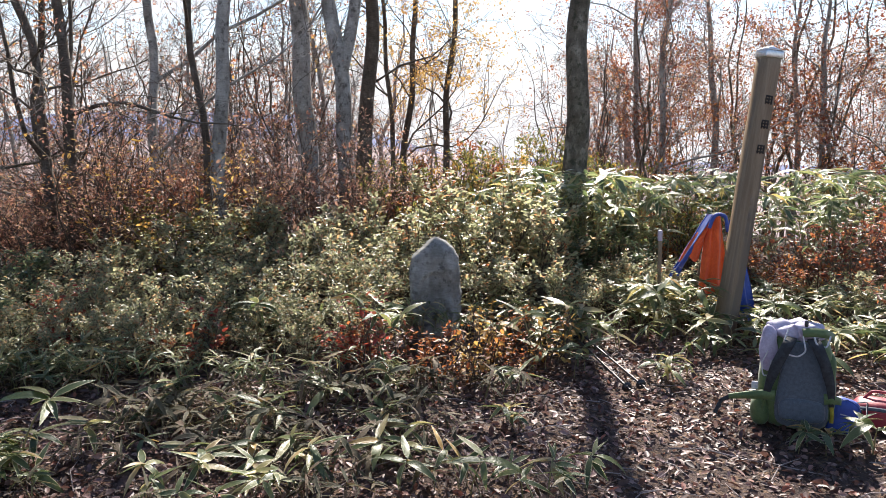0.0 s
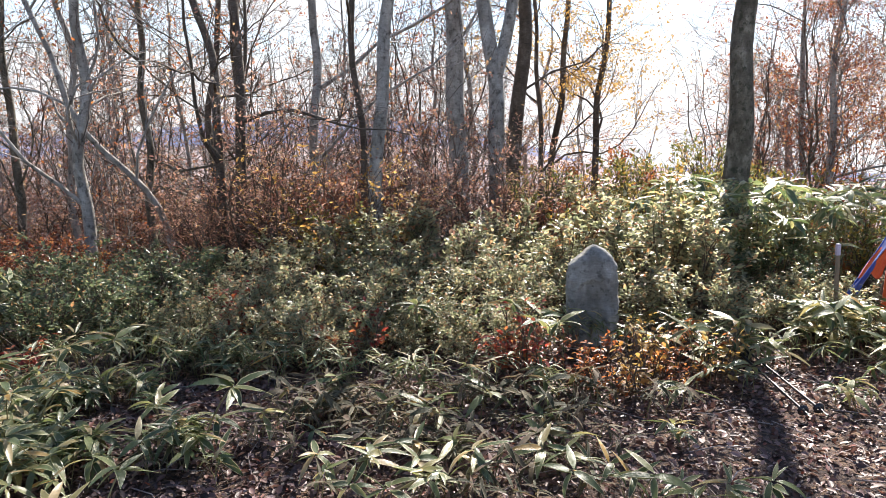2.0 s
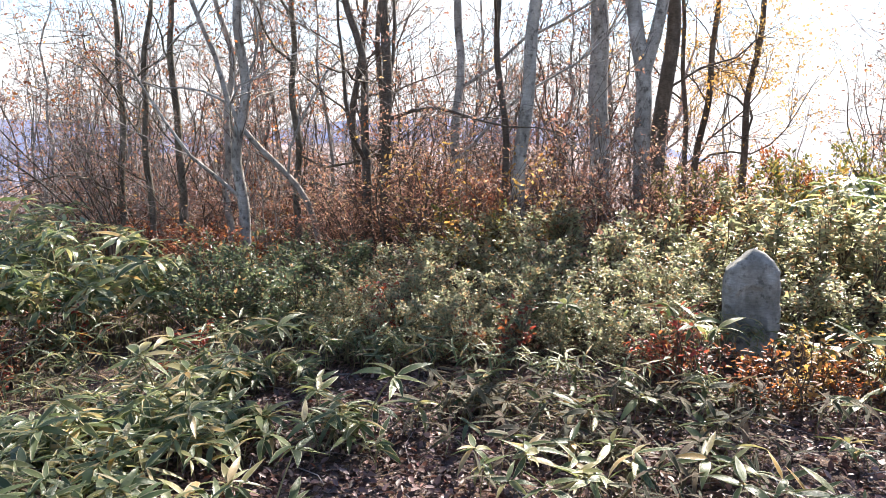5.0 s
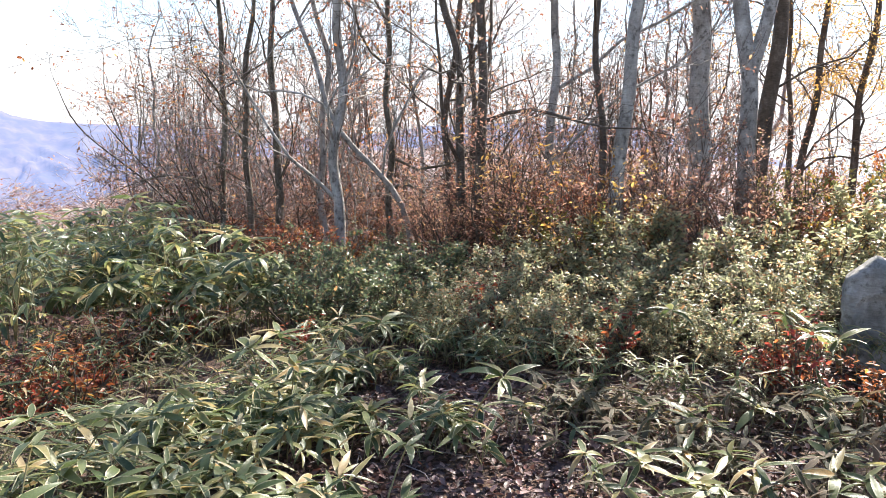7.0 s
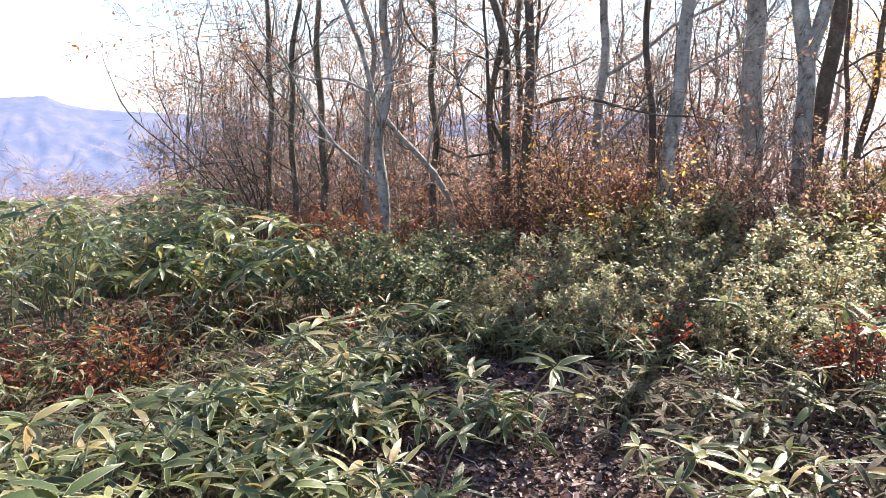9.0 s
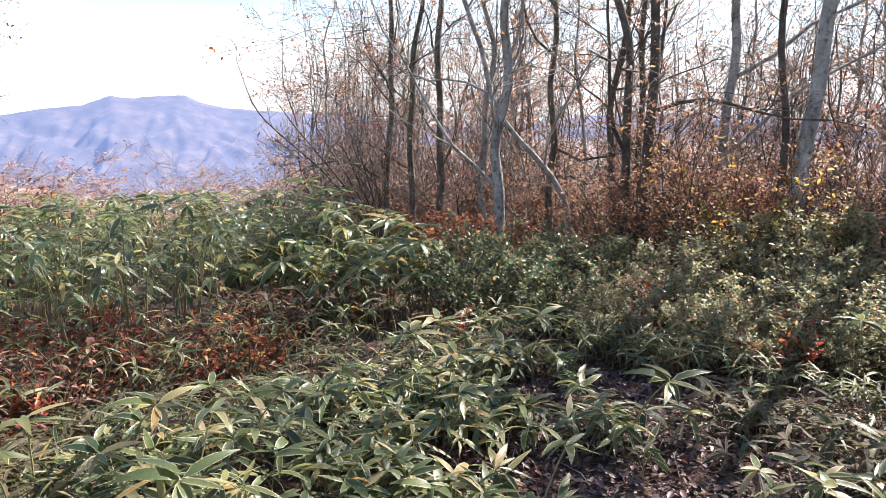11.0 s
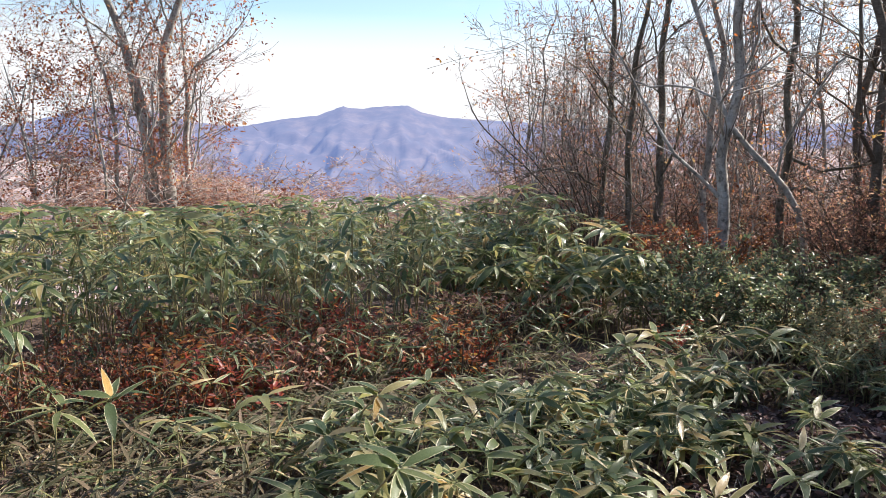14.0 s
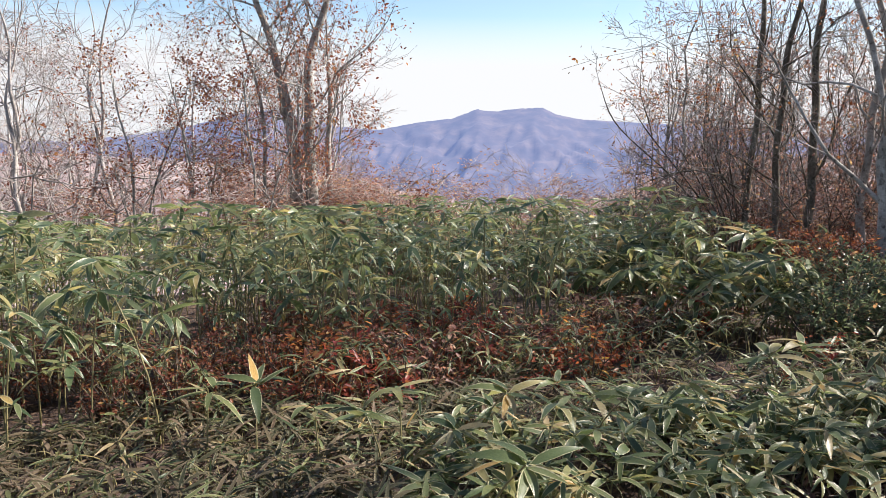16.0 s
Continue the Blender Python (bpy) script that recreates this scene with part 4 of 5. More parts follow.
redp = [shrub("red_seedling", "small seedling with scarlet autumn leaves", (RED, RED, RUST)[k], 160 + k, 0.48, 0.22, 6, 6, 210, 0.044, "red seedlings", -0.2) for k in range(3)]
red_spots = fill(rng, 54, -6.3, -4.3, 0.8, 4.5, lambda x, y: abs((x + 5.2) - 0.12 * (y - 2)) < 0.75, 0.2)
place(redp, [(-0.53, 4.87), (-0.62, 4.95), (-0.45, 4.8), (-2.8, 5.4), (-4.0, 4.4), (-2.0, 5.0), (-1.6, 5.1), (-2.6, 4.9), (4.4, 9.0)] + red_spots[::4], rng, 0.75, 1.15)
tawny = [shrub("tawny_seedling", "small twiggy seedling with brown and orange autumn leaves", (RUST, ORANGE, RED, BROWNRED)[k], 165 + k, 0.55, 0.24, 8, 6, 220, 0.046, "tawny seedlings", -0.1) for k in range(4)]
place(tawny, [p for k, p in enumerate(red_spots) if k % 7 and k % 3], rng, 0.7, 1.2)

yellows = [shrub("yellow_sapling", "tall loose sapling with clear yellow leaves in the thicket", YELLOW, 170 + k, 1.45, 0.45, 6, 8, 260, 0.048, "yellow saplings in the thicket", 0.0, 1.2) for k in range(2)]
place(yellows, [(-2.5, 7.2), (-2.1, 7.4), (-3.3, 7.4), (0.6, 8.6)], rng)

dry = [shrub("withered_undershrub", "dark brown withered undergrowth with curled leaves", RUST, 180 + k, 0.6, 0.35, 12, 7, 480, 0.036, "withered undergrowth", -0.3) for k in range(2)]
place(dry, fill(rng, 34, -6.9, -4.6, -1.8, 2.8, lambda x, y: x < -5.0 + 0.05 * y, 0.22) + [(-6.6, 4.4), (-6.1, 4.9), (-5.7, 4.3), (-5.4, 3.9)], rng, 0.7, 1.15)

# ---- bamboo grass ----


def sasa_plant(seed, height, leaf_count, tiers, leaf_len, mat, split):
    """One bamboo-grass shoot. split: each leaf a part of its own; else one mesh. Returns the thing or (culm, leaves) arrays."""
    rng = np.random.default_rng(seed)
    high = height > 0.5
    lean = rng.normal(0, 0.16 if high else 0.25, 2)
    P = np.array([(lean[0] * height * s * s, lean[1] * height * s * s, height * s - 0.04) for s in np.linspace(0, 1, 6)])
    wood = Pile().add(*tube(P, np.linspace(0.0035, 0.002, 6) * (1 + height), 4 if split else 3))
    A, At = [], []
    for t in range(tiers):
        base, d, _ = along(P, np.ones(6), 1.0 - (0.21 if high else 0.28) * t)
        a0 = rng.uniform(0, 6.28)
        n = leaf_count if t == 0 else leaf_count // 2 + 1
        twig_p = base
        if t:
            B, BR = bough(rng, base, (math.cos(a0), math.sin(a0), 1.2), 0.16 * (1 + height * 0.5), 0.0025, 0.0015, 4, 0.1, 0.0)
            wood.add(*tube(B, BR, 4))
            twig_p = B[-1]
        for k in range(n):
            a = a0 + k * 2.4 + rng.normal(0, 0.3)
            up = rng.uniform(-0.6, 0.55) if high else rng.uniform(-0.45, 0.7)
            D = np.array([(math.cos(a), math.sin(a), up)])
            s = leaf_len * rng.uniform(0.65, 1.2)
            A.append(frames_of(D, rng, 0.35)[0] * s)
            At.append(twig_p + rng.normal(0, 0.008, 3))
    return wood, np.array(A), np.array(At)


BLADES = [blade(1.0, w, 6, d, 0.10, 0.36) for d, w in ((0.25, 0.19), (0.6, 0.215), (1.1, 0.235))]
FAR_BLADES = [blade(1.0, w, 4, d, 0.10, 0.36) for d, w in ((0.2, 0.20), (0.5, 0.225), (0.85, 0.245))]
NARROW = [blade(1.0, w, 5, d, 0.12, 0.30) for d, w in ((0.2, 0.10), (0.6, 0.12), (1.2, 0.13))]
BLADE_MESH = {m: [quad_mesh("leaf", *b, m) for b in BLADES] for m in (SASA, SASA_DRY_SHADED, SASA_TALL)}


def sasa_thing(seed, height, leaf_count, tiers, leaf_len, mat, label, group):
    wood, A, At = sasa_plant(seed, height, leaf_count, tiers, leaf_len, mat, True)
    ob = thing("bamboo_grass", label, "bamboo grass", group, pose(0, 0, -50))
    part("culm", wood.mesh("culm", CULM), ob)
    for k in range(len(A)):
        lf = new("leaf", BLADE_MESH[mat][k % 3])
        lf.parent = ob
        lf.matrix_basis = Matrix.Translation(At[k]) @ Matrix(A[k].tolist()).to_4x4()
    return ob


def sasa_stuff(name, label, seeds, spots, height, leaf_count, tiers, leaf_len, mat, rng):
    """Shoots that nobody could count, joined."""
    forms = [sasa_plant(s, height, leaf_count, tiers, leaf_len, mat, False) for s in seeds]
    wood, leaf = Pile(), Pile()
    spots = np.array(spots)
    z = ground_z(spots[:, 0], spots[:, 1])
    for k in range(len(forms)):
        sel = spots[k::len(forms)]
        zz = z[k::len(forms)]
        n = len(sel)
        a = rng.uniform(0, 6.283, n)
        s = rng.uniform(0.7, 1.15, n)
        if height > 0.5:
            s = s + 0.24 * np.array([noise.noise(Vector((x * 0.9, y * 0.9, 6.5))) for x, y in sel])
        T = np.zeros((n, 3, 3))
        T[:, 0, 0] = T[:, 1, 1] = np.cos(a) * s
        T[:, 0, 1], T[:, 1, 0], T[:, 2, 2] = -np.sin(a) * s, np.sin(a) * s, s
        at = np.column_stack([sel, zz])
        w, A, At = forms[k]
        wood.spread(w.arrays(), T, at)
        for j in range(3):
            Aj, Pj = A[j::3], At[j::3]
            if len(Aj):
                full = np.einsum("nij,mjk->nmik", T, Aj).reshape(-1, 3, 3)
                pl = (np.einsum("nij,mj->nmi", T, Pj) + at[:, None]).reshape(-1, 3)
                leaf.spread((NARROW if leaf_len < 0.16 else BLADES if height < 0.5 else FAR_BLADES)[j], full, pl)
    ob = tagged(new(name, wood.mesh("culms", CULM)), label, "bamboo grass", kind="stuff")
    part("leaf_mass", leaf.mesh("leaf_mass", mat, uv=True), ob, kind="stuff")
    return ob


rng = np.random.default_rng(21)


def band(x, y):
    return abs((x + 5.2) - 0.12 * (y - 2)) < 0.7


def blob(x, y, cx, cy, rx, ry):
    return ((x - cx) / rx) ** 2 + ((y - cy) / ry) ** 2 < 1


def bare(x, y):
    return (blob(x, y, -1.7, 3.1, 0.34, 0.5) or blob(x, y, -2.15, 4.1, 0.45, 0.35)) and noise.noise(Vector((x * 4, y * 4, 3.5))) < 0.22


def near_mound(x, y):
    return not bare(x, y) and noise.noise(Vector((x * 1.6, y * 1.6, 2.5))) > -0.32 and (blob(x, y, -2.75, 2.75, 1.05, 1.0) or blob(x, y, -3.05, 1.75, 0.80, 0.65) or blob(x, y, -3.0, 3.5, 0.6, 0.7))


low_forms = [sasa_thing(200 + k, 0.24 + 0.06 * (k % 3), 8, 1, 0.175, SASA, "low bamboo grass with pale-edged green leaves", "low bamboo grass in the foreground") for k in range(5)]
place(low_forms, fill(rng, 120, -4.1, -1.6, 0.4, 4.2, near_mound, 0.12), rng, 0.7, 1.3)
sasa_stuff("low_bamboo_grass", "dense low bamboo grass with pale leaf margins", range(210, 216), fill(rng, 330, -4.4, -1.4, 0.2, 4.2, near_mound), 0.19, 7, 1, 0.165, SASA, rng)
mid = lambda x, y: not bare(x, y) and (blob(x, y, -0.95, 4.05, 1.0, 0.75) or blob(x, y, -0.3, 4.6, 0.8, 0.5)) and noise.noise(Vector((x * 2.2, y * 2.2, 0.5))) > -0.12 and not blob(x, y, 0.2, 4.95, 0.55, 0.4) and not blob(x, y, -0.55, 4.85, 0.3, 0.3)
dry_forms = [sasa_thing(220 + k, 0.18 + 0.04 * k, 7, 1, 0.17, SASA if k == 0 else SASA_DRY_SHADED, "low bamboo grass, partly withered", "low bamboo grass before the stone") for k in range(3)]
place(dry_forms, fill(rng, 55, -2.1, 0.6, 3.2, 5.1, mid, 0.13), rng)
sasa_stuff("withered_bamboo_grass", "low, half-withered bamboo grass before the stone", range(230, 235), fill(rng, 125, -2.2, 0.7, 3.2, 5.1, mid) + fill(rng, 50, -2.8, -0.6, 4.2, 5.5, lambda x, y: not bare(x, y)), 0.15, 7, 1, 0.15, SASA_DRY_SHADED, rng)
right = lambda x, y: blob(x, y, 2.9, 6.2, 1.5, 1.0) or blob(x, y, 1.6, 6.9, 0.7, 0.5) or blob(x, y, 0.9, 5.4, 0.5, 0.45) or blob(x, y, 3.9, 5.3, 0.9, 0.9)
place([sasa_thing(240 + k, 0.28, 8, 1, 0.22, SASA, "low bamboo grass beside the signpost", "low bamboo grass by the post") for k in range(3)], fill(rng, 60, 0.4, 4.6, 4.6, 7.6, right, 0.2), rng)
sasa_stuff("low_bamboo_grass", "low bamboo grass on the ground beyond the signpost", range(250, 254), fill(rng, 160, 0.4, 4.8, 4.5, 7.6, right), 0.2, 6, 1, 0.2, SASA, rng)
tufts = [(0.40, 3.25), (0.52, 3.32), (0.62, 3.22), (0.34, 3.42), (0.70, 3.38), (0.46, 3.98), (0.38, 4.08), (1.50, 4.78), (1.62, 4.85), (1.42, 4.92), (1.55, 5.0), (1.92, 3.90), (2.05, 3.86), (2.20, 3.93), (2.0, 3.97), (2.28, 3.84), (1.75, 5.35), (1.9, 5.5), (2.5, 4.9), (2.7, 5.1), (3.0, 4.7), (1.3, 5.6)]
place([sasa_thing(255 + k, 0.42, 8, 2, 0.2, SASA, "bright bamboo grass round the marker stake", "bamboo grass round the stake") for k in range(2)], [(1.55, 5.95), (1.68, 6.05), (1.82, 5.98), (1.95, 6.1), (1.62, 6.2), (1.9, 6.3), (1.5, 6.15), (1.75, 5.85)], rng, 0.85, 1.2)
place([sasa_thing(245 + k, 0.15 + 0.03 * k, 8, 1, 0.15, SASA, "small tuft of bamboo grass on the trodden ground", "tufts on the trodden ground") for k in range(3)], tufts, rng, 0.8, 1.2)
flat = lambda x, y: -5.3 < x < -2.9 + 0.6 * noise.noise(Vector((x * 1.3, y * 1.3, 1.5))) and y > -1.2 + 0.8 * noise.noise(Vector((x * 1.1, 7.5, y))) and y < 4.4 and not near_mound(x, y)
sasa_stuff("low_bamboo_grass", "low bamboo grass in the hollow before the tall grass", range(260, 264), fill(rng, 420, -5.4, -2.6, -1.6, 4.4, flat), 0.19, 8, 1, 0.14, SASA, rng)
# dark withered leaves set thick here to stand in for shade over the hollow
sasa_stuff("withered_bamboo_grass", "withered brown bamboo grass in the hollow, darkened for its shade", range(264, 268), fill(rng, 260, -5.4, -2.6, -1.6, 4.4, flat) + fill(rng, 420, -4.9, -2.6, -1.4, 2.4, flat), 0.19, 8, 1, 0.15, SASA_DRY_SHADED, rng)
place([sasa_thing(270 + k, 0.86 + 0.10 * k, 8, 4, 0.19, SASA_TALL, "tall bamboo grass with broad green leaves", "tall bamboo grass on the slope") for k in range(4)],
      fill(rng, 60, -7.4, -4.9, -1.6, 5.4, lambda x, y: x < -5.55 + 0.10 * y or (y < 0.6 and x < -4.9), 0.2) + fill(rng, 22, -6.0, -4.6, -1.8, 0.5, None, 0.2), rng, 0.85, 1.15)
tall = lambda x, y: x < -5.75 + 0.05 * y - (0.4 if y > 3 else 0) and (y < 6.2 + 0.12 * (x + 5) or x < -8)
sasa_stuff("tall_bamboo_grass", "tall bamboo grass covering the slope", range(280, 286), fill(rng, 800, -12.5, -5.4, -3.5, 8.0, tall), 1.10, 8, 4, 0.18, SASA_TALL, rng)
back = lambda x, y: blob(x, y, 4.2, 8.6, 2.4, 1.3) or blob(x, y, 1.3, 8.2, 1.3, 0.8) or blob(x, y, 5.6, 7.0, 1.0, 1.2)
place([sasa_thing(290 + k, 0.95, 8, 4, 0.22, SASA_TALL, "tall bamboo grass with large glossy leaves behind the signpost", "tall bamboo grass behind the post") for k in range(3)], fill(rng, 30, 0.4, 6.8, 6.2, 10, back, 0.2), rng, 0.85, 1.2)
sasa_stuff("tall_bamboo_grass", "tall bamboo grass behind the signpost", range(300, 304), fill(rng, 220, 0.4, 6.8, 6.2, 10, back), 0.95, 8, 4, 0.20, SASA_TALL, rng)

sasa_stuff("low_bamboo_grass", "thin bamboo grass among the red seedlings", range(320, 324), fill(rng, 150, -6.2, -4.4, 0.0, 4.5, band), 0.38, 6, 2, 0.15, SASA, rng)
corner = lambda x, y: not bare(x, y) and (blob(x, y, -1.6, 3.2, 0.75, 0.45) or blob(x, y, -2.7, 4.5, 0.7, 0.5) or blob(x, y, -0.4, 3.25, 0.7, 0.3)) and noise.noise(Vector((x * 2.6, y * 2.6, 8.5))) > -0.2
sasa_stuff("withered_bamboo_grass", "low half-withered bamboo grass in the foreground", range(330, 335), fill(rng, 70, -3.4, 0.4, 2.7, 5.0, corner), 0.16, 8, 1, 0.155, SASA_DRY_SHADED, rng)
sasa_stuff("low_bamboo_grass", "low green bamboo grass in the foreground", range(340, 344), fill(rng, 34, -3.4, 0.4, 2.7, 5.0, corner), 0.22, 7, 1, 0.18, SASA, rng)
under = lambda x, y: noise.noise(Vector((x * 1.7, y * 1.7, 4.5))) > -0.1 and not blob(x, y, -1.0, 5.0, 1.0, 0.36) and not blob(x, y, 0.2, 4.95, 0.62, 0.42) and not blob(x, y, -0.55, 4.9, 0.25, 0.25)
sasa_stuff("undergrowth", "low narrow-leaved bamboo grass between the bushes", range(310, 315), fill(rng, 260, -3.6, 0.9, 4.5, 6.1, under) + fill(rng, 120, 0.6, 4.6, 5.4, 7.6, under) + fill(rng, 90, -6.2, -3.4, 4.2, 6.0, under), 0.24, 7, 2, 0.14, SASA, rng)

place([sasa_thing(360 + k, 0.40 + 0.07 * k, 7, 1, 0.21, SASA, "broad-leaved bamboo grass shoot beside the stone", "bamboo grass shoots beside the stone") for k in range(3)], [(-0.38, 5.2), (-0.24, 5.0), (-0.5, 5.05), (-1.55, 5.1), (-1.3, 5.12), (-0.33, 4.75), (0.62, 5.0), (0.9, 5.25)], rng, 0.85, 1.15)
place([sasa_thing(365 + k, 0.42 + 0.06 * k, 7, 1, 0.21, SASA, "single bamboo grass shoot with drooping yellowing leaves", "shoots standing in the hollow") for k in range(2)], [(-3.8, 0.9), (-4.0, 0.65), (-4.2, 0.45), (-3.6, 1.15), (-3.75, 1.3)], rng, 0.9, 1.15)
edge = lambda x, y: blob(x, y, -5.75, 5.1, 1.1, 0.85)
place([sasa_thing(350 + k, 0.6 + 0.1 * k, 8, 3, 0.25, SASA, "sunlit bamboo grass with broad pale-edged leaves at the wood's edge", "sunlit bamboo grass beside the bushes") for k in range(3)], fill(rng, 22, -7, -4.6, 4.2, 6.0, edge, 0.2), rng, 0.85, 1.15)
sasa_stuff("tall_bamboo_grass", "sunlit bamboo grass beside the dark bushes", range(355, 359), fill(rng, 60, -7, -4.6, 4.2, 6.0, edge), 0.6, 8, 3, 0.24, SASA, rng)

# ---- fallen leaves ----
n = 54000
fx, fy = rng.uniform(-3.6, 3.6, n), rng.uniform(2.6, 7.2, n)
fx[:6000], fy[:6000] = rng.uniform(-6, 4.5, 6000), rng.uniform(-1.5, 8, 6000)
fx[6000:9000], fy[6000:9000] = rng.uniform(-2.8, -0.5, 3000), rng.uniform(2.5, 4.6, 3000)
D = np.column_stack([rng.normal(0, 1, (n, 2)), rng.normal(0, 0.4, n)])
A = frames_of(D, rng, 0.6) * (0.042 * rng.uniform(0.4, 1.25, n) ** 1.8)[:, None, None]
tagged(new("fallen_leaves", Pile().spread(OVAL, A, np.column_stack([fx, fy, ground_z(fx, fy) + rng.uniform(0.002, 0.03, n)])).mesh("fallen_leaves", LITTER)), "brown and pinkish fallen beech leaves on the soil", "leaf litter", kind="stuff")

# dead twigs on the ground
twigs_down = Pile()
for _ in range(420):
    x, y = rng.uniform(-3.2, 3.4), rng.uniform(2.7, 6.6)
    a, l = rng.uniform(0, 6.28), rng.uniform(0.08, 0.4)
    z0, z1 = gz(x, y) + 0.012, gz(x + l * math.cos(a), y + l * math.sin(a)) + rng.uniform(0.008, 0.05)
    mid_ = ((x + l * 0.5 * math.cos(a + 0.2)), (y + l * 0.5 * math.sin(a + 0.2)), (z0 + z1) / 2 + 0.01)
    twigs_down.add(*tube([(x, y, z0), mid_, (x + l * math.cos(a), y + l * math.sin(a), z1)], [0.004, 0.003, 0.0015], 4))
tagged(new("dead_twigs", twigs_down.mesh("dead_twigs", TWIG_PALE)), "thin broken dead twigs lying on the leaf litter", "twig litter", kind="stuff")

# ---- things in the clearing ----


def stone_marker():
    """A weathered standing stone: a blunt off-centre point, one sloping and one rounded shoulder, a shallow worn niche in its face."""
    nu, nv = 112, 80
    V = np.zeros((nv, nu, 3))
    for i in range(nv):
        v = i / (nv - 1)
        z = -0.12 + 0.84 * v
        left = np.interp(z, [-0.12, 0.0, 0.3, 0.49, 0.56, 0.63, 0.69, 0.72], [0.165, 0.172, 0.188, 0.192, 0.182, 0.115, 0.052, 0.008])
        right = np.interp(z, [-0.12, 0.2, 0.4, 0.52, 0.58, 0.64, 0.69, 0.72], [0.200, 0.200, 0.190, 0.178, 0.172, 0.135, 0.075, 0.008])
        deep = 0.11 * (1 if v < 0.8 else max(0.1, math.cos((v - 0.8) / 0.2 * math.pi / 2) ** 0.5))
        for j in range(nu):
            a = 2 * math.pi * j / nu
            c, s = math.cos(a), math.sin(a)
            x = (right if c > 0 else left) * math.copysign(abs(c) ** 0.55, c)
            y = deep * math.copysign(abs(s) ** 0.45, s)
            q = Vector((x * 6, y * 6, z * 6))
            k = 1 + 0.07 * noise.noise(q) + 0.05 * noise.noise(q * 2.6) + 0.035 * noise.noise(q * 6.0)
            niche = 0.0
            if s < 0:
                niche = float(sstep(0.0, 0.05, 0.125 - math.hypot(x * 1.0, max(0.0, z - 0.36)))) * float(sstep(0.0, 0.12, z))
            V[i, j] = (x * k - 0.02, y * k + 0.026 * niche + 0.007 * noise.noise(q * 3.5), z + 0.008 * noise.noise(q * 1.7))
    i, j = np.meshgrid(np.arange(nv - 1), np.arange(nu), indexing="ij")
    Q = np.stack([i * nu + j, i * nu + (j + 1) % nu, (i + 1) * nu + (j + 1) % nu, (i + 1) * nu + j], -1).reshape(-1, 4)
    ob = tagged(new("stone_marker", quad_mesh("stone_marker", V.reshape(-1, 3), Q, None, STONE)), "weathered grey standing stone with a blunt point among grass", "stone marker")
    ob.matrix_basis = pose(-0.06, 5.70, gz(-0.06, 5.70) + 0.045, -2, 1, 4)


stone_marker()


def rounded_box(sx, sy, sz, bevel, segments=3, taper=1.0):
    bm = bmesh.new()
    bmesh.ops.create_cube(bm, size=1.0)
    for v in bm.verts:
        k = taper if v.co.z > 0 else 1.0
        v.co = Vector((v.co.x * sx * k, v.co.y * sy * k, v.co.z * sz))
    bmesh.ops.bevel(bm, geom=bm.edges[:], offset=bevel, segments=segments, affect="EDGES", profile=0.5)
    return bm


def shift(bm, x, y, z):
    bmesh.ops.translate(bm, vec=(x, y, z), verts=bm.verts[:])
    return bm


def lumpy(bm, amount, scale):
    for v in bm.verts:
        v.co += Vector((noise.noise(v.co * scale), noise.noise(v.co * scale + Vector((9, 1, 4))), noise.noise(v.co * scale + Vector((3, 7, 2))))) * amount
    return bm


def soft_box(sx, sy, sz, cuts=9, round_=2.6, amount=0.012, scale=9.0):
    """A stuffed cloth form: a box blown up to a superellipsoid, with lumps."""
    bm = bmesh.new()
    bmesh.ops.create_cube(bm, size=2.0)
    bmesh.ops.subdivide_edges(bm, edges=bm.edges[:], cuts=cuts, use_grid_fill=True)
    for v in bm.verts:
        c = v.co
        k = (abs(c.x) ** round_ + abs(c.y) ** round_ + abs(c.z) ** round_) ** (1 / round_)
        v.co = Vector((c.x / k * sx / 2, c.y / k * sy / 2, c.z / k * sz / 2))
    return lumpy(bm, amount, scale)


def cord(points, radius, sides=6, steps=30):
    """A round cord smoothed through a few points."""
    P = np.array(points, float)
    t = np.linspace(0, len(P) - 1, steps)
    S = np.stack([np.interp(t, np.arange(len(P)), P[:, c]) for c in range(3)], 1)
    for _ in range(3):
        S[1:-1] = (S[:-2] + 2 * S[1:-1] + S[2:]) / 4
    V, Q = tube(S, np.full(steps, radius), sides)
    return V, Q


def strap(points, width, thick, across=(1, 0, 0), steps=28):
    """A flat webbing strap through a few points."""
    P = np.array(points, float)
    t = np.linspace(0, len(P) - 1, steps)
    S = np.stack([np.interp(t, np.arange(len(P)), P[:, c]) for c in range(3)], 1)
    for _ in range(3):
        S[1:-1] = (S[:-2] + 2 * S[1:-1] + S[2:]) / 4
    D = np.gradient(S, axis=0)
    D /= np.linalg.norm(D, axis=1)[:, None]
    A = np.array(across, float) - D * (D @ np.array(across, float))[:, None]
    A /= np.linalg.norm(A, axis=1)[:, None]
    N = np.cross(D, A)
    w = np.atleast_1d(width) * np.ones(steps)
    V = np.stack([S + A * w[:, None] / 2 + N * thick / 2, S - A * w[:, None] / 2 + N * thick / 2, S - A * w[:, None] / 2 - N * thick / 2, S + A * w[:, None] / 2 - N * thick / 2], 1)
    i, j = np.meshgrid(np.arange(steps - 1), np.arange(4), indexing="ij")
    Q = np.stack([i * 4 + j, i * 4 + (j + 1) % 4, (i + 1) * 4 + (j + 1) % 4, (i + 1) * 4 + j], -1).reshape(-1, 4)
    return V.reshape(-1, 3), np.concatenate([Q, [[0, 1, 2, 3]], [[4 * steps - 1, 4 * steps - 2, 4 * steps - 3, 4 * steps - 4]]])


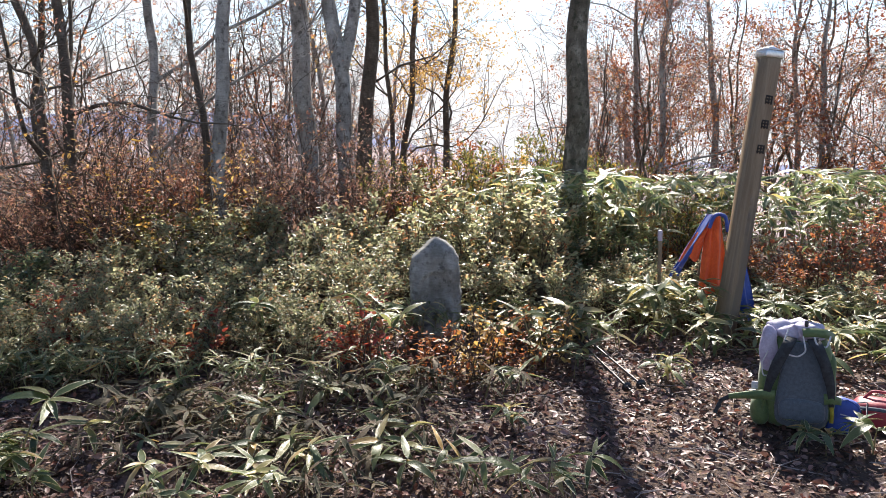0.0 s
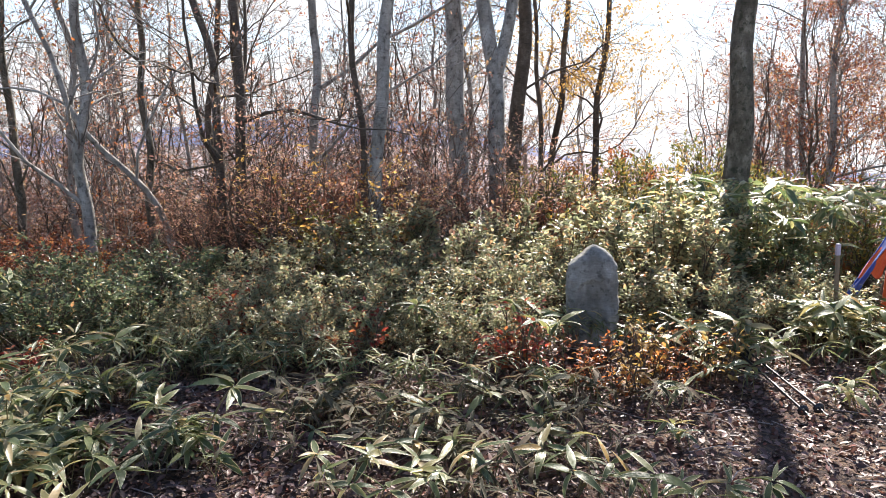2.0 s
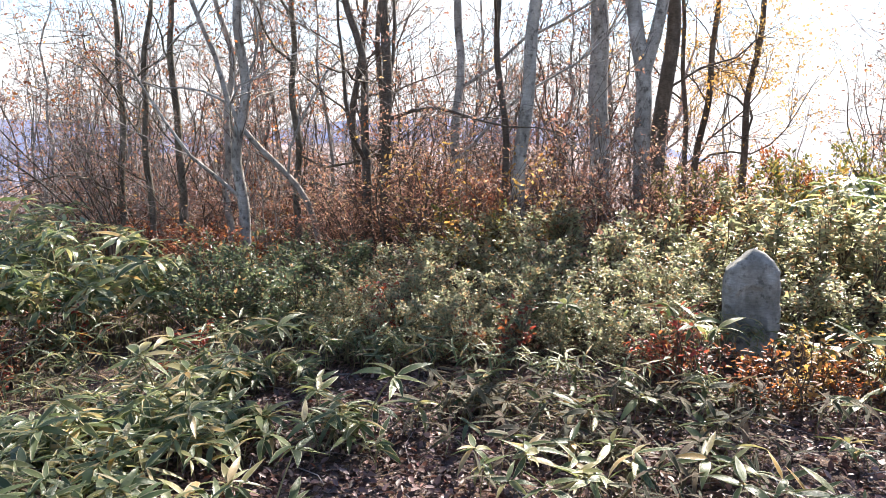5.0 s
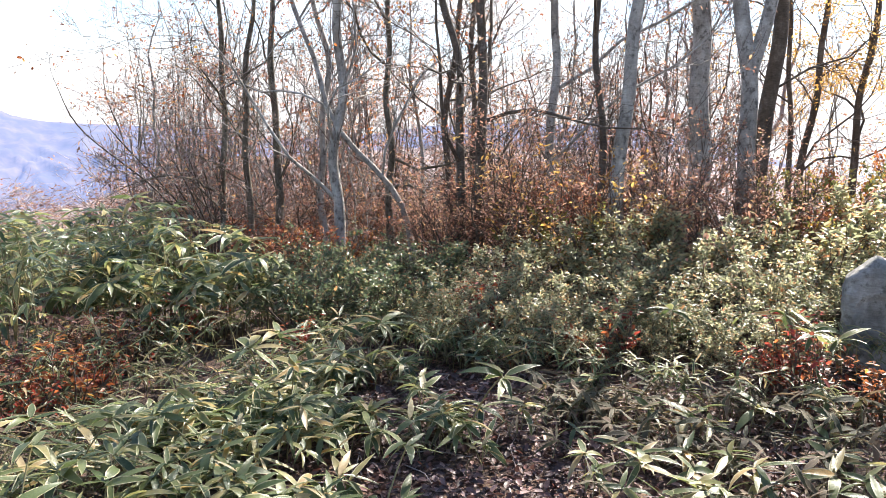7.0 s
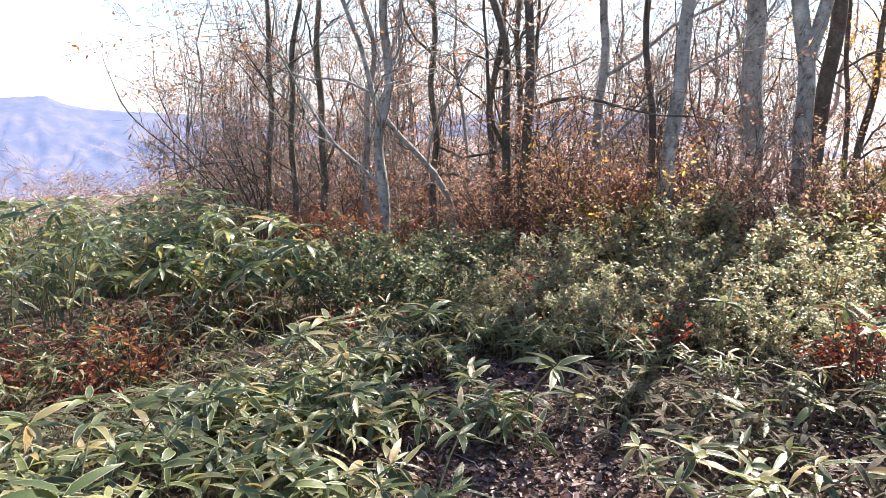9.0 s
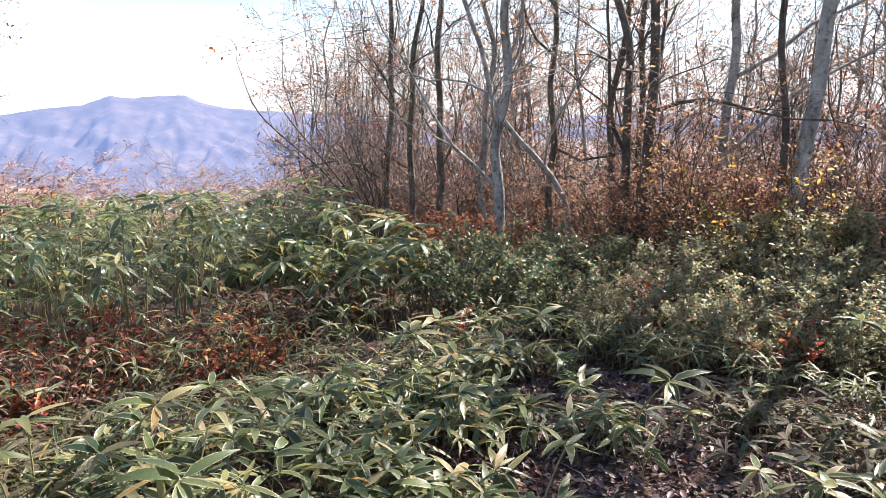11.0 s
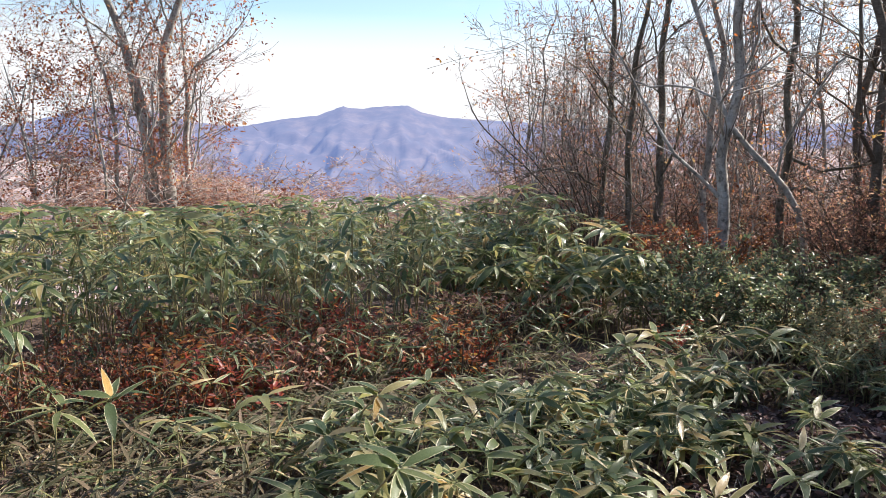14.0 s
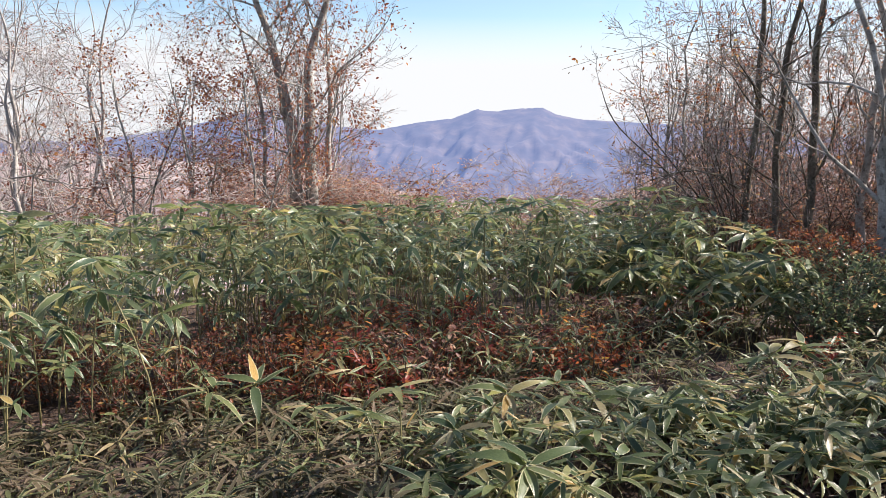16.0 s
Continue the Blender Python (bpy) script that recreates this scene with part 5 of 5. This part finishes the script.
def signpost():
    """A leaning square post with a zinc cap and three faded signs that cannot be read."""
    ob = thing("signpost", "leaning weathered square wooden signpost with faded lettering", "signpost", at=pose(2.235, 6.0, gz(2.235, 6.0), 0, 5.9, 12))
    bm = bmesh.new()
    bmesh.ops.create_cube(bm, size=1.0)
    for v in bm.verts:
        v.co = Vector((v.co.x * 0.135, v.co.y * 0.135, -0.25 + (v.co.z + 0.5) * 2.50))
    bmesh.ops.subdivide_edges(bm, edges=[e for e in bm.edges if abs(e.verts[0].co.z - e.verts[1].co.z) > 1], cuts=24)
    bmesh.ops.bevel(bm, geom=[e for e in bm.edges if abs(e.verts[0].co.x - e.verts[1].co.x) < 1e-4 and abs(e.verts[0].co.y - e.verts[1].co.y) < 1e-4], offset=0.009, segments=2, affect="EDGES")
    part("post", lumpy(bm, 0.004, 5.0), ob, mat=WOOD)
    cap = rounded_box(0.152, 0.152, 0.06, 0.008, 2)
    shift(cap, 0, 0, 2.24)
    cap = part("cap", cap, ob, "shiny zinc cap", TIN)
    roof = bmesh.new()
    bmesh.ops.create_cone(roof, cap_ends=True, segments=4, radius1=0.107, radius2=0.012, depth=0.035)
    bmesh.ops.rotate(roof, cent=(0, 0, 0), matrix=Matrix.Rotation(radians(45), 3, "Z"), verts=roof.verts[:])
    shift(roof, 0, 0, 2.287)
    part("cap_top", roof, cap, "shallow zinc pyramid", TIN)
    for k, z in enumerate((1.90, 1.715, 1.525)):
        strokes = Pile()
        for dx, dz, sx, sz in ((0, 0.026, 0.058, 0.012), (0, 0.004, 0.064, 0.012), (-0.003 * k, -0.02, 0.052, 0.013), (-0.024, -0.004, 0.011, 0.062), (0.024, -0.006, 0.011, 0.058), (0.0, 0.0, 0.012, 0.068)):
            V = np.array([(x * sx / 2, y * 0.003, z_ * sz / 2) for x in (-1, 1) for y in (-1, 1) for z_ in (-1, 1)])
            strokes.add(V + (0.012 + dx, -0.0685, z + dz), np.array([(0, 1, 3, 2), (4, 6, 7, 5), (0, 4, 5, 1), (2, 3, 7, 6), (0, 2, 6, 4), (1, 5, 7, 3)]))
        part("glyph", strokes.mesh("glyph", INK, smooth=False), ob, "faded dark painted sign, not readable")
    for z, w in ((1.12, 0.03), (1.0, 0.026), (0.88, 0.03)):
        part("worn_mark", shift(rounded_box(w, 0.003, 0.06, 0.001, 1), 0.01, -0.0685, z), ob, "faint worn mark", WOOD)


signpost()

GREEN_CLOTH = solid_material("olive_green_nylon", (0.07, 0.115, 0.035), (0.13, 0.19, 0.065), 14.0, 0.6, 0.35, 0.004, stretch=(1, 1, 1), sheen=0.2)
GREY_CLOTH = solid_material("blue_grey_mesh_cloth", (0.065, 0.08, 0.10), (0.11, 0.13, 0.16), 60.0, 0.8, 0.5, 0.003, sheen=0.3)
BLACK_CLOTH = solid_material("charcoal_foam_cloth", (0.018, 0.02, 0.024), (0.05, 0.055, 0.065), 40.0, 0.85, 0.4, 0.003)
LILAC_CLOTH = solid_material("lilac_ripstop", (0.42, 0.36, 0.50), (0.60, 0.54, 0.66), 12.0, 0.5, 0.5, 0.006)
WHITE_CORD = solid_material("white_cord", (0.55, 0.53, 0.56), (0.72, 0.70, 0.72), 50.0, 0.7, 0.2, 0.001)
BLUE_CLOTH = solid_material("royal_blue_nylon", (0.012, 0.045, 0.30), (0.03, 0.09, 0.46), 12.0, 0.5, 0.4, 0.005, sheen=0.2)
RED_CLOTH = solid_material("crimson_nylon", (0.30, 0.025, 0.045), (0.46, 0.06, 0.08), 12.0, 0.55, 0.4, 0.005)
ORANGE_CLOTH = solid_material("orange_fleece", (0.72, 0.085, 0.018), (0.88, 0.15, 0.03), 18.0, 0.8, 0.4, 0.005, sheen=0.3)
PLASTIC = solid_material("black_plastic", (0.02, 0.02, 0.022), (0.04, 0.04, 0.045), 30.0, 0.4, 0.1, 0.001)
YELLOW_CLOTH = solid_material("yellow_webbing", (0.45, 0.33, 0.03), (0.58, 0.45, 0.06), 40.0, 0.7, 0.2, 0.001)


def mesh_of(vq, name, mat, smooth=True):
    return quad_mesh(name, vq[0], vq[1], None, mat, smooth)


def backpack():
    """A rucksack that stands with its harness side to the path."""
    x, y = 2.03, 4.22
    ob = thing("backpack", "green and blue-grey hiking backpack standing on the leaves, harness side out", "backpack", at=pose(x, y, gz(x, y), -6, 0, -18))
    bm = soft_box(0.40, 0.26, 0.56, 10, 4.0, 0.012, 7)
    for v in bm.verts:
        k = 1.0 - 0.16 * max(0, v.co.z) / 0.28
        v.co.x *= k
    part("body", shift(bm, 0, 0.03, 0.28), ob, "green nylon sack", GREEN_CLOTH)
    bm = soft_box(0.25, 0.06, 0.48, 9, 4.5, 0.005, 9)
    for v in bm.verts:
        v.co.x *= 1.0 - 0.22 * (v.co.z / 0.24)
    part("back_panel", shift(bm, 0.02, -0.105, 0.27), ob, "blue-grey padded mesh panel", GREY_CLOTH)
    part("lumbar_pad", shift(soft_box(0.24, 0.05, 0.13, 7, 3.5, 0.004, 9), 0.02, -0.135, 0.13), ob, "blue-grey padded mesh", GREY_CLOTH)
    for s in (-1, 1):
        w = np.interp(np.linspace(0, 1, 28), [0, 0.6, 1], [0.062, 0.055, 0.025])
        sstrap = part("shoulder_strap", mesh_of(strap([(s * 0.055, -0.12, 0.53), (s * 0.075, -0.175, 0.50), (s * 0.12, -0.18, 0.40), (s * 0.155, -0.16, 0.28), (s * 0.17, -0.12, 0.17)], w, 0.018), "shoulder_strap", BLACK_CLOTH), ob, "black padded strap")
        part("strap_webbing", mesh_of(strap([(s * 0.165, -0.125, 0.20), (s * 0.178, -0.115, 0.12), (s * 0.18, -0.09, 0.07)], 0.02, 0.003), "strap_webbing", GREEN_CLOTH if s < 0 else YELLOW_CLOTH), sstrap)
        part("side_panel", shift(soft_box(0.07, 0.17, 0.40, 7, 3, 0.008, 9), s * 0.165, 0.0, 0.25), ob, "light green side panel", GREEN_CLOTH)
    part("side_pocket", shift(soft_box(0.10, 0.16, 0.19, 7, 2.6, 0.008, 12), -0.185, -0.03, 0.095), ob, "light green stuffed pocket", GREEN_CLOTH)
    w = np.interp(np.linspace(0, 1, 28), [0, 0.5, 1], [0.06, 0.045, 0.025])
    belt = part("hip_belt", mesh_of(strap([(-0.12, -0.135, 0.20), (-0.19, -0.14, 0.20), (-0.27, -0.13, 0.185), (-0.36, -0.12, 0.165)], w, 0.02, (0, 0, 1)), "hip_belt", GREEN_CLOTH), ob, "green padded belt wing")
    part("hip_belt", mesh_of(strap([(0.13, -0.13, 0.21), (0.17, -0.14, 0.215), (0.21, -0.11, 0.20), (0.22, -0.05, 0.18)], w, 0.02, (0, 0, 1)), "hip_belt", GREEN_CLOTH), ob)
    part("belt_webbing", mesh_of(strap([(-0.35, -0.12, 0.165), (-0.40, -0.125, 0.14), (-0.43, -0.13, 0.06)], 0.022, 0.003, (0, 0, 1)), "belt_webbing", BLACK_CLOTH), belt)
    part("buckle", shift(rounded_box(0.035, 0.014, 0.045, 0.004, 2), -0.225, -0.10, 0.24), belt, "white plastic buckle", WHITE_CORD)
    bm = soft_box(0.30, 0.24, 0.12, 14, 2.6, 0.030, 17)
    lid = part("lid", shift(bm, -0.02, 0.02, 0.555), ob, "lilac gathered top sack", LILAC_CLOTH)
    part("lid_drape", shift(soft_box(0.09, 0.07, 0.26, 8, 2.6, 0.012, 15), -0.165, -0.09, 0.46), ob, "lilac cloth hanging down", LILAC_CLOTH)
    part("top_trim", mesh_of(strap([(0.0, -0.13, 0.565), (0.06, -0.14, 0.575), (0.12, -0.12, 0.57), (0.17, -0.05, 0.54)], 0.05, 0.006, (0, 0.3, 1)), "top_trim", GREEN_CLOTH), ob, "pale green grosgrain trim")
    part("drawcord", mesh_of(cord([(-0.07, -0.12, 0.58), (-0.10, -0.165, 0.50), (-0.08, -0.17, 0.445), (-0.02, -0.17, 0.435), (0.02, -0.17, 0.47), (0.0, -0.15, 0.55)], 0.0045), "drawcord", WHITE_CORD), lid, "white drawcord loop")
    part("drawcord", mesh_of(cord([(-0.17, -0.135, 0.45), (-0.20, -0.14, 0.38), (-0.19, -0.14, 0.31), (-0.16, -0.14, 0.31), (-0.15, -0.14, 0.40)], 0.004), "drawcord", WHITE_CORD), lid)
    part("haul_loop", mesh_of(cord([(0.05, -0.13, 0.575), (0.07, -0.165, 0.51), (0.12, -0.165, 0.50), (0.14, -0.14, 0.56)], 0.005), "haul_loop", WHITE_CORD), ob, "pale haul loop")
    part("toggle", shift(rounded_box(0.02, 0.02, 0.035, 0.006, 2), 0.02, -0.10, 0.615), lid, "dark cord toggle", PLASTIC)


backpack()


def pouch():
    x, y = 2.24, 4.14
    ob = thing("blue_pouch", "royal blue padded pouch leaning on the backpack", "pouch", at=pose(x, y, gz(x, y), -8, 12, -14))
    part("body", shift(soft_box(0.16, 0.09, 0.21, 8, 4, 0.006, 12), 0, 0, 0.10), ob, mat=BLUE_CLOTH)
    part("seam", mesh_of(cord([(-0.076, -0.03, 0.03), (-0.076, -0.035, 0.17), (0, -0.04, 0.205), (0.076, -0.035, 0.17), (0.076, -0.03, 0.03)], 0.003), "seam", BLUE_CLOTH), ob)
    part("mark", shift(rounded_box(0.07, 0.003, 0.006, 0.001, 1), 0.01, -0.0475, 0.115), ob, "thin pale lettering stripe", WHITE_CORD)
    part("strap", mesh_of(strap([(0.05, -0.02, 0.20), (0.10, -0.02, 0.22), (0.13, 0.02, 0.12), (0.14, 0.03, 0.02)], 0.022, 0.003, (0, 1, 0)), "strap", GREY_CLOTH), ob)


pouch()


def red_bag():
    x, y = 2.52, 4.2
    ob = thing("red_bag", "crimson zipped bag lying on fallen leaves", "bag", at=pose(x, y, gz(x, y), 0, 0, -28))
    part("body", shift(soft_box(0.34, 0.20, 0.18, 9, 2.8, 0.012, 9), 0, 0, 0.085), ob, mat=RED_CLOTH)
    zipper = part("zip", mesh_of(strap([(-0.14, -0.085, 0.125), (-0.05, -0.098, 0.14), (0.05, -0.098, 0.14), (0.14, -0.085, 0.125)], 0.022, 0.004, (0, 0.5, 1)), "zip", GREY_CLOTH), ob, "grey zip")
    part("handle", mesh_of(cord([(-0.10, 0.0, 0.165), (-0.06, 0.0, 0.215), (0.06, 0.0, 0.215), (0.10, 0.0, 0.165)], 0.008), "handle", RED_CLOTH), ob)
    part("pull", shift(rounded_box(0.012, 0.006, 0.04, 0.002, 1), -0.11, -0.105, 0.11), zipper, "", PLASTIC)
    part("tag", shift(rounded_box(0.06, 0.02, 0.03, 0.005, 1), 0.04, -0.06, 0.175), ob, "blue tab", BLUE_CLOTH)


red_bag()


def drape(top, half_top, half_bottom, height, folds, depth, phase, skew=0.0, cols=40, rows=26, rough=0.02):
    """A cloth that hangs from a point, with folds growing towards its hem and some thickness."""
    V = []
    for side in (0, 1):
        for i in range(rows):
            v = i / (rows - 1)
            half = half_top + (half_bottom - half_top) * v ** 0.8
            for j in range(cols):
                u = j / (cols - 1) * 2 - 1
                hem = height * (1 - 0.07 * math.sin(u * 4 + phase))
                x = u * half + skew * v
                y = -depth * math.sin(u * folds + phase) * (0.25 + 0.75 * v) + 0.10 * u * u * (1 - v) + side * 0.008
                y += rough * noise.noise(Vector((u * 2.5, v * 4, phase)))
                V.append((top[0] + x, top[1] + y, top[2] - hem * v))
    V = np.array(V)
    i, j = np.meshgrid(np.arange(rows - 1), np.arange(cols - 1), indexing="ij")
    q = np.stack([i * cols + j, i * cols + j + 1, (i + 1) * cols + j + 1, (i + 1) * cols + j], -1).reshape(-1, 4)
    n = rows * cols
    rim = [[k, k + 1, n + k + 1, n + k] for k in range((rows - 1) * cols, rows * cols - 1)]
    sides = [[k * cols, (k + 1) * cols, n + (k + 1) * cols, n + k * cols] for k in range(rows - 1)] + [[k * cols + cols - 1, n + k * cols + cols - 1, n + (k + 1) * cols + cols - 1, (k + 1) * cols + cols - 1] for k in range(rows - 1)]
    return V, np.concatenate([q[:, ::-1], q + n, np.array(rim), np.array(sides)])


def jacket():
    """Orange and blue jacket hung over a slanting stake."""
    x, y = 2.285, 6.38
    z = gz(x, y) - 0.09
    st = thing("support_stake", "slanting brown stick that carries the jacket", "stake", at=pose(x - 0.12, y + 0.06, z))
    part("stick", mesh_of(cord([(-0.13, 0.0, -0.1), (-0.02, 0.0, 0.45), (0.10, 0.0, 1.0)], 0.024, 8, 16), "stick", BARK_BROWN), st)
    ob = thing("jacket", "orange and blue jacket hanging from a stick behind the signpost", "jacket", at=pose(x, y, z))
    part("body", mesh_of(drape((-0.03, -0.02, 1.03), 0.05, 0.125, 0.66, 7.0, 0.03, 0.4, 0.0), "body", ORANGE_CLOTH), ob, "bright orange fleece side")
    arm = part("sleeve", mesh_of(drape((-0.06, 0.0, 1.035), 0.016, 0.036, 0.50, 3.0, 0.012, 1.2, -0.30, 16, 22), "sleeve", BLUE_CLOTH), ob, "royal blue sleeve")
    part("sleeve_lining", mesh_of(drape((-0.07, 0.01, 1.0), 0.02, 0.085, 0.34, 3.0, 0.012, 2.2, -0.17, 16, 18), "sleeve_lining", ORANGE_CLOTH), arm)
    part("collar", mesh_of(cord([(-0.10, -0.035, 0.93), (-0.07, -0.04, 1.03), (-0.03, -0.04, 1.05), (0.03, -0.035, 1.03), (0.06, -0.02, 0.90)], 0.016, 8), "collar", BLUE_CLOTH), ob, "blue collar edge")
    part("tail", mesh_of(drape((0.15, 0.03, 0.98), 0.03, 0.12, 0.86, 4.0, 0.03, 2.0, 0.12, 24, 26), "tail", BLUE_CLOTH), ob, "royal blue shell side")


jacket()


def stake():
    x, y = 1.78, 6.24
    ob = thing("marker_stake", "thin pale wooden stake with a pinkish top", "stake", at=pose(x, y, gz(x, y), 0, -2, 10))
    part("shaft", shift(lumpy(rounded_box(0.028, 0.028, 0.95, 0.005, 2), 0.002, 20), 0, 0, 0.345), ob, mat=WOOD)
    part("painted_top", shift(rounded_box(0.032, 0.032, 0.09, 0.005, 2), 0, 0, 0.81), ob, "faded pink painted end", LILAC_CLOTH)


stake()


def trekking_pole(x, y, turn, tilt):
    ob = thing("trekking_pole", "dark trekking pole lying on the fallen leaves", "trekking pole", "pair of trekking poles", pose(x, y, gz(x, y) + 0.07, tilt, 0, turn))
    part("shaft", mesh_of(cord([(0, -0.55, 0), (0, 0.45, 0)], 0.008, 8, 8), "shaft", PLASTIC), ob)
    part("grip", mesh_of(cord([(0, 0.44, 0), (0, 0.51, 0.004), (0, 0.58, 0)], 0.016, 8, 10), "grip", BLACK_CLOTH), ob)
    part("basket", mesh_of((tube([(0, -0.505, 0), (0, -0.50, 0), (0, -0.495, 0)], [0.012, 0.034, 0.012], 12)), "basket", PLASTIC), ob)
    part("tip", mesh_of(cord([(0, -0.55, 0), (0, -0.60, 0)], 0.004, 6, 4), "tip", TIN), ob)


trekking_pole(1.07, 5.12, 11, 3)
trekking_pole(1.15, 5.16, 13, 3)
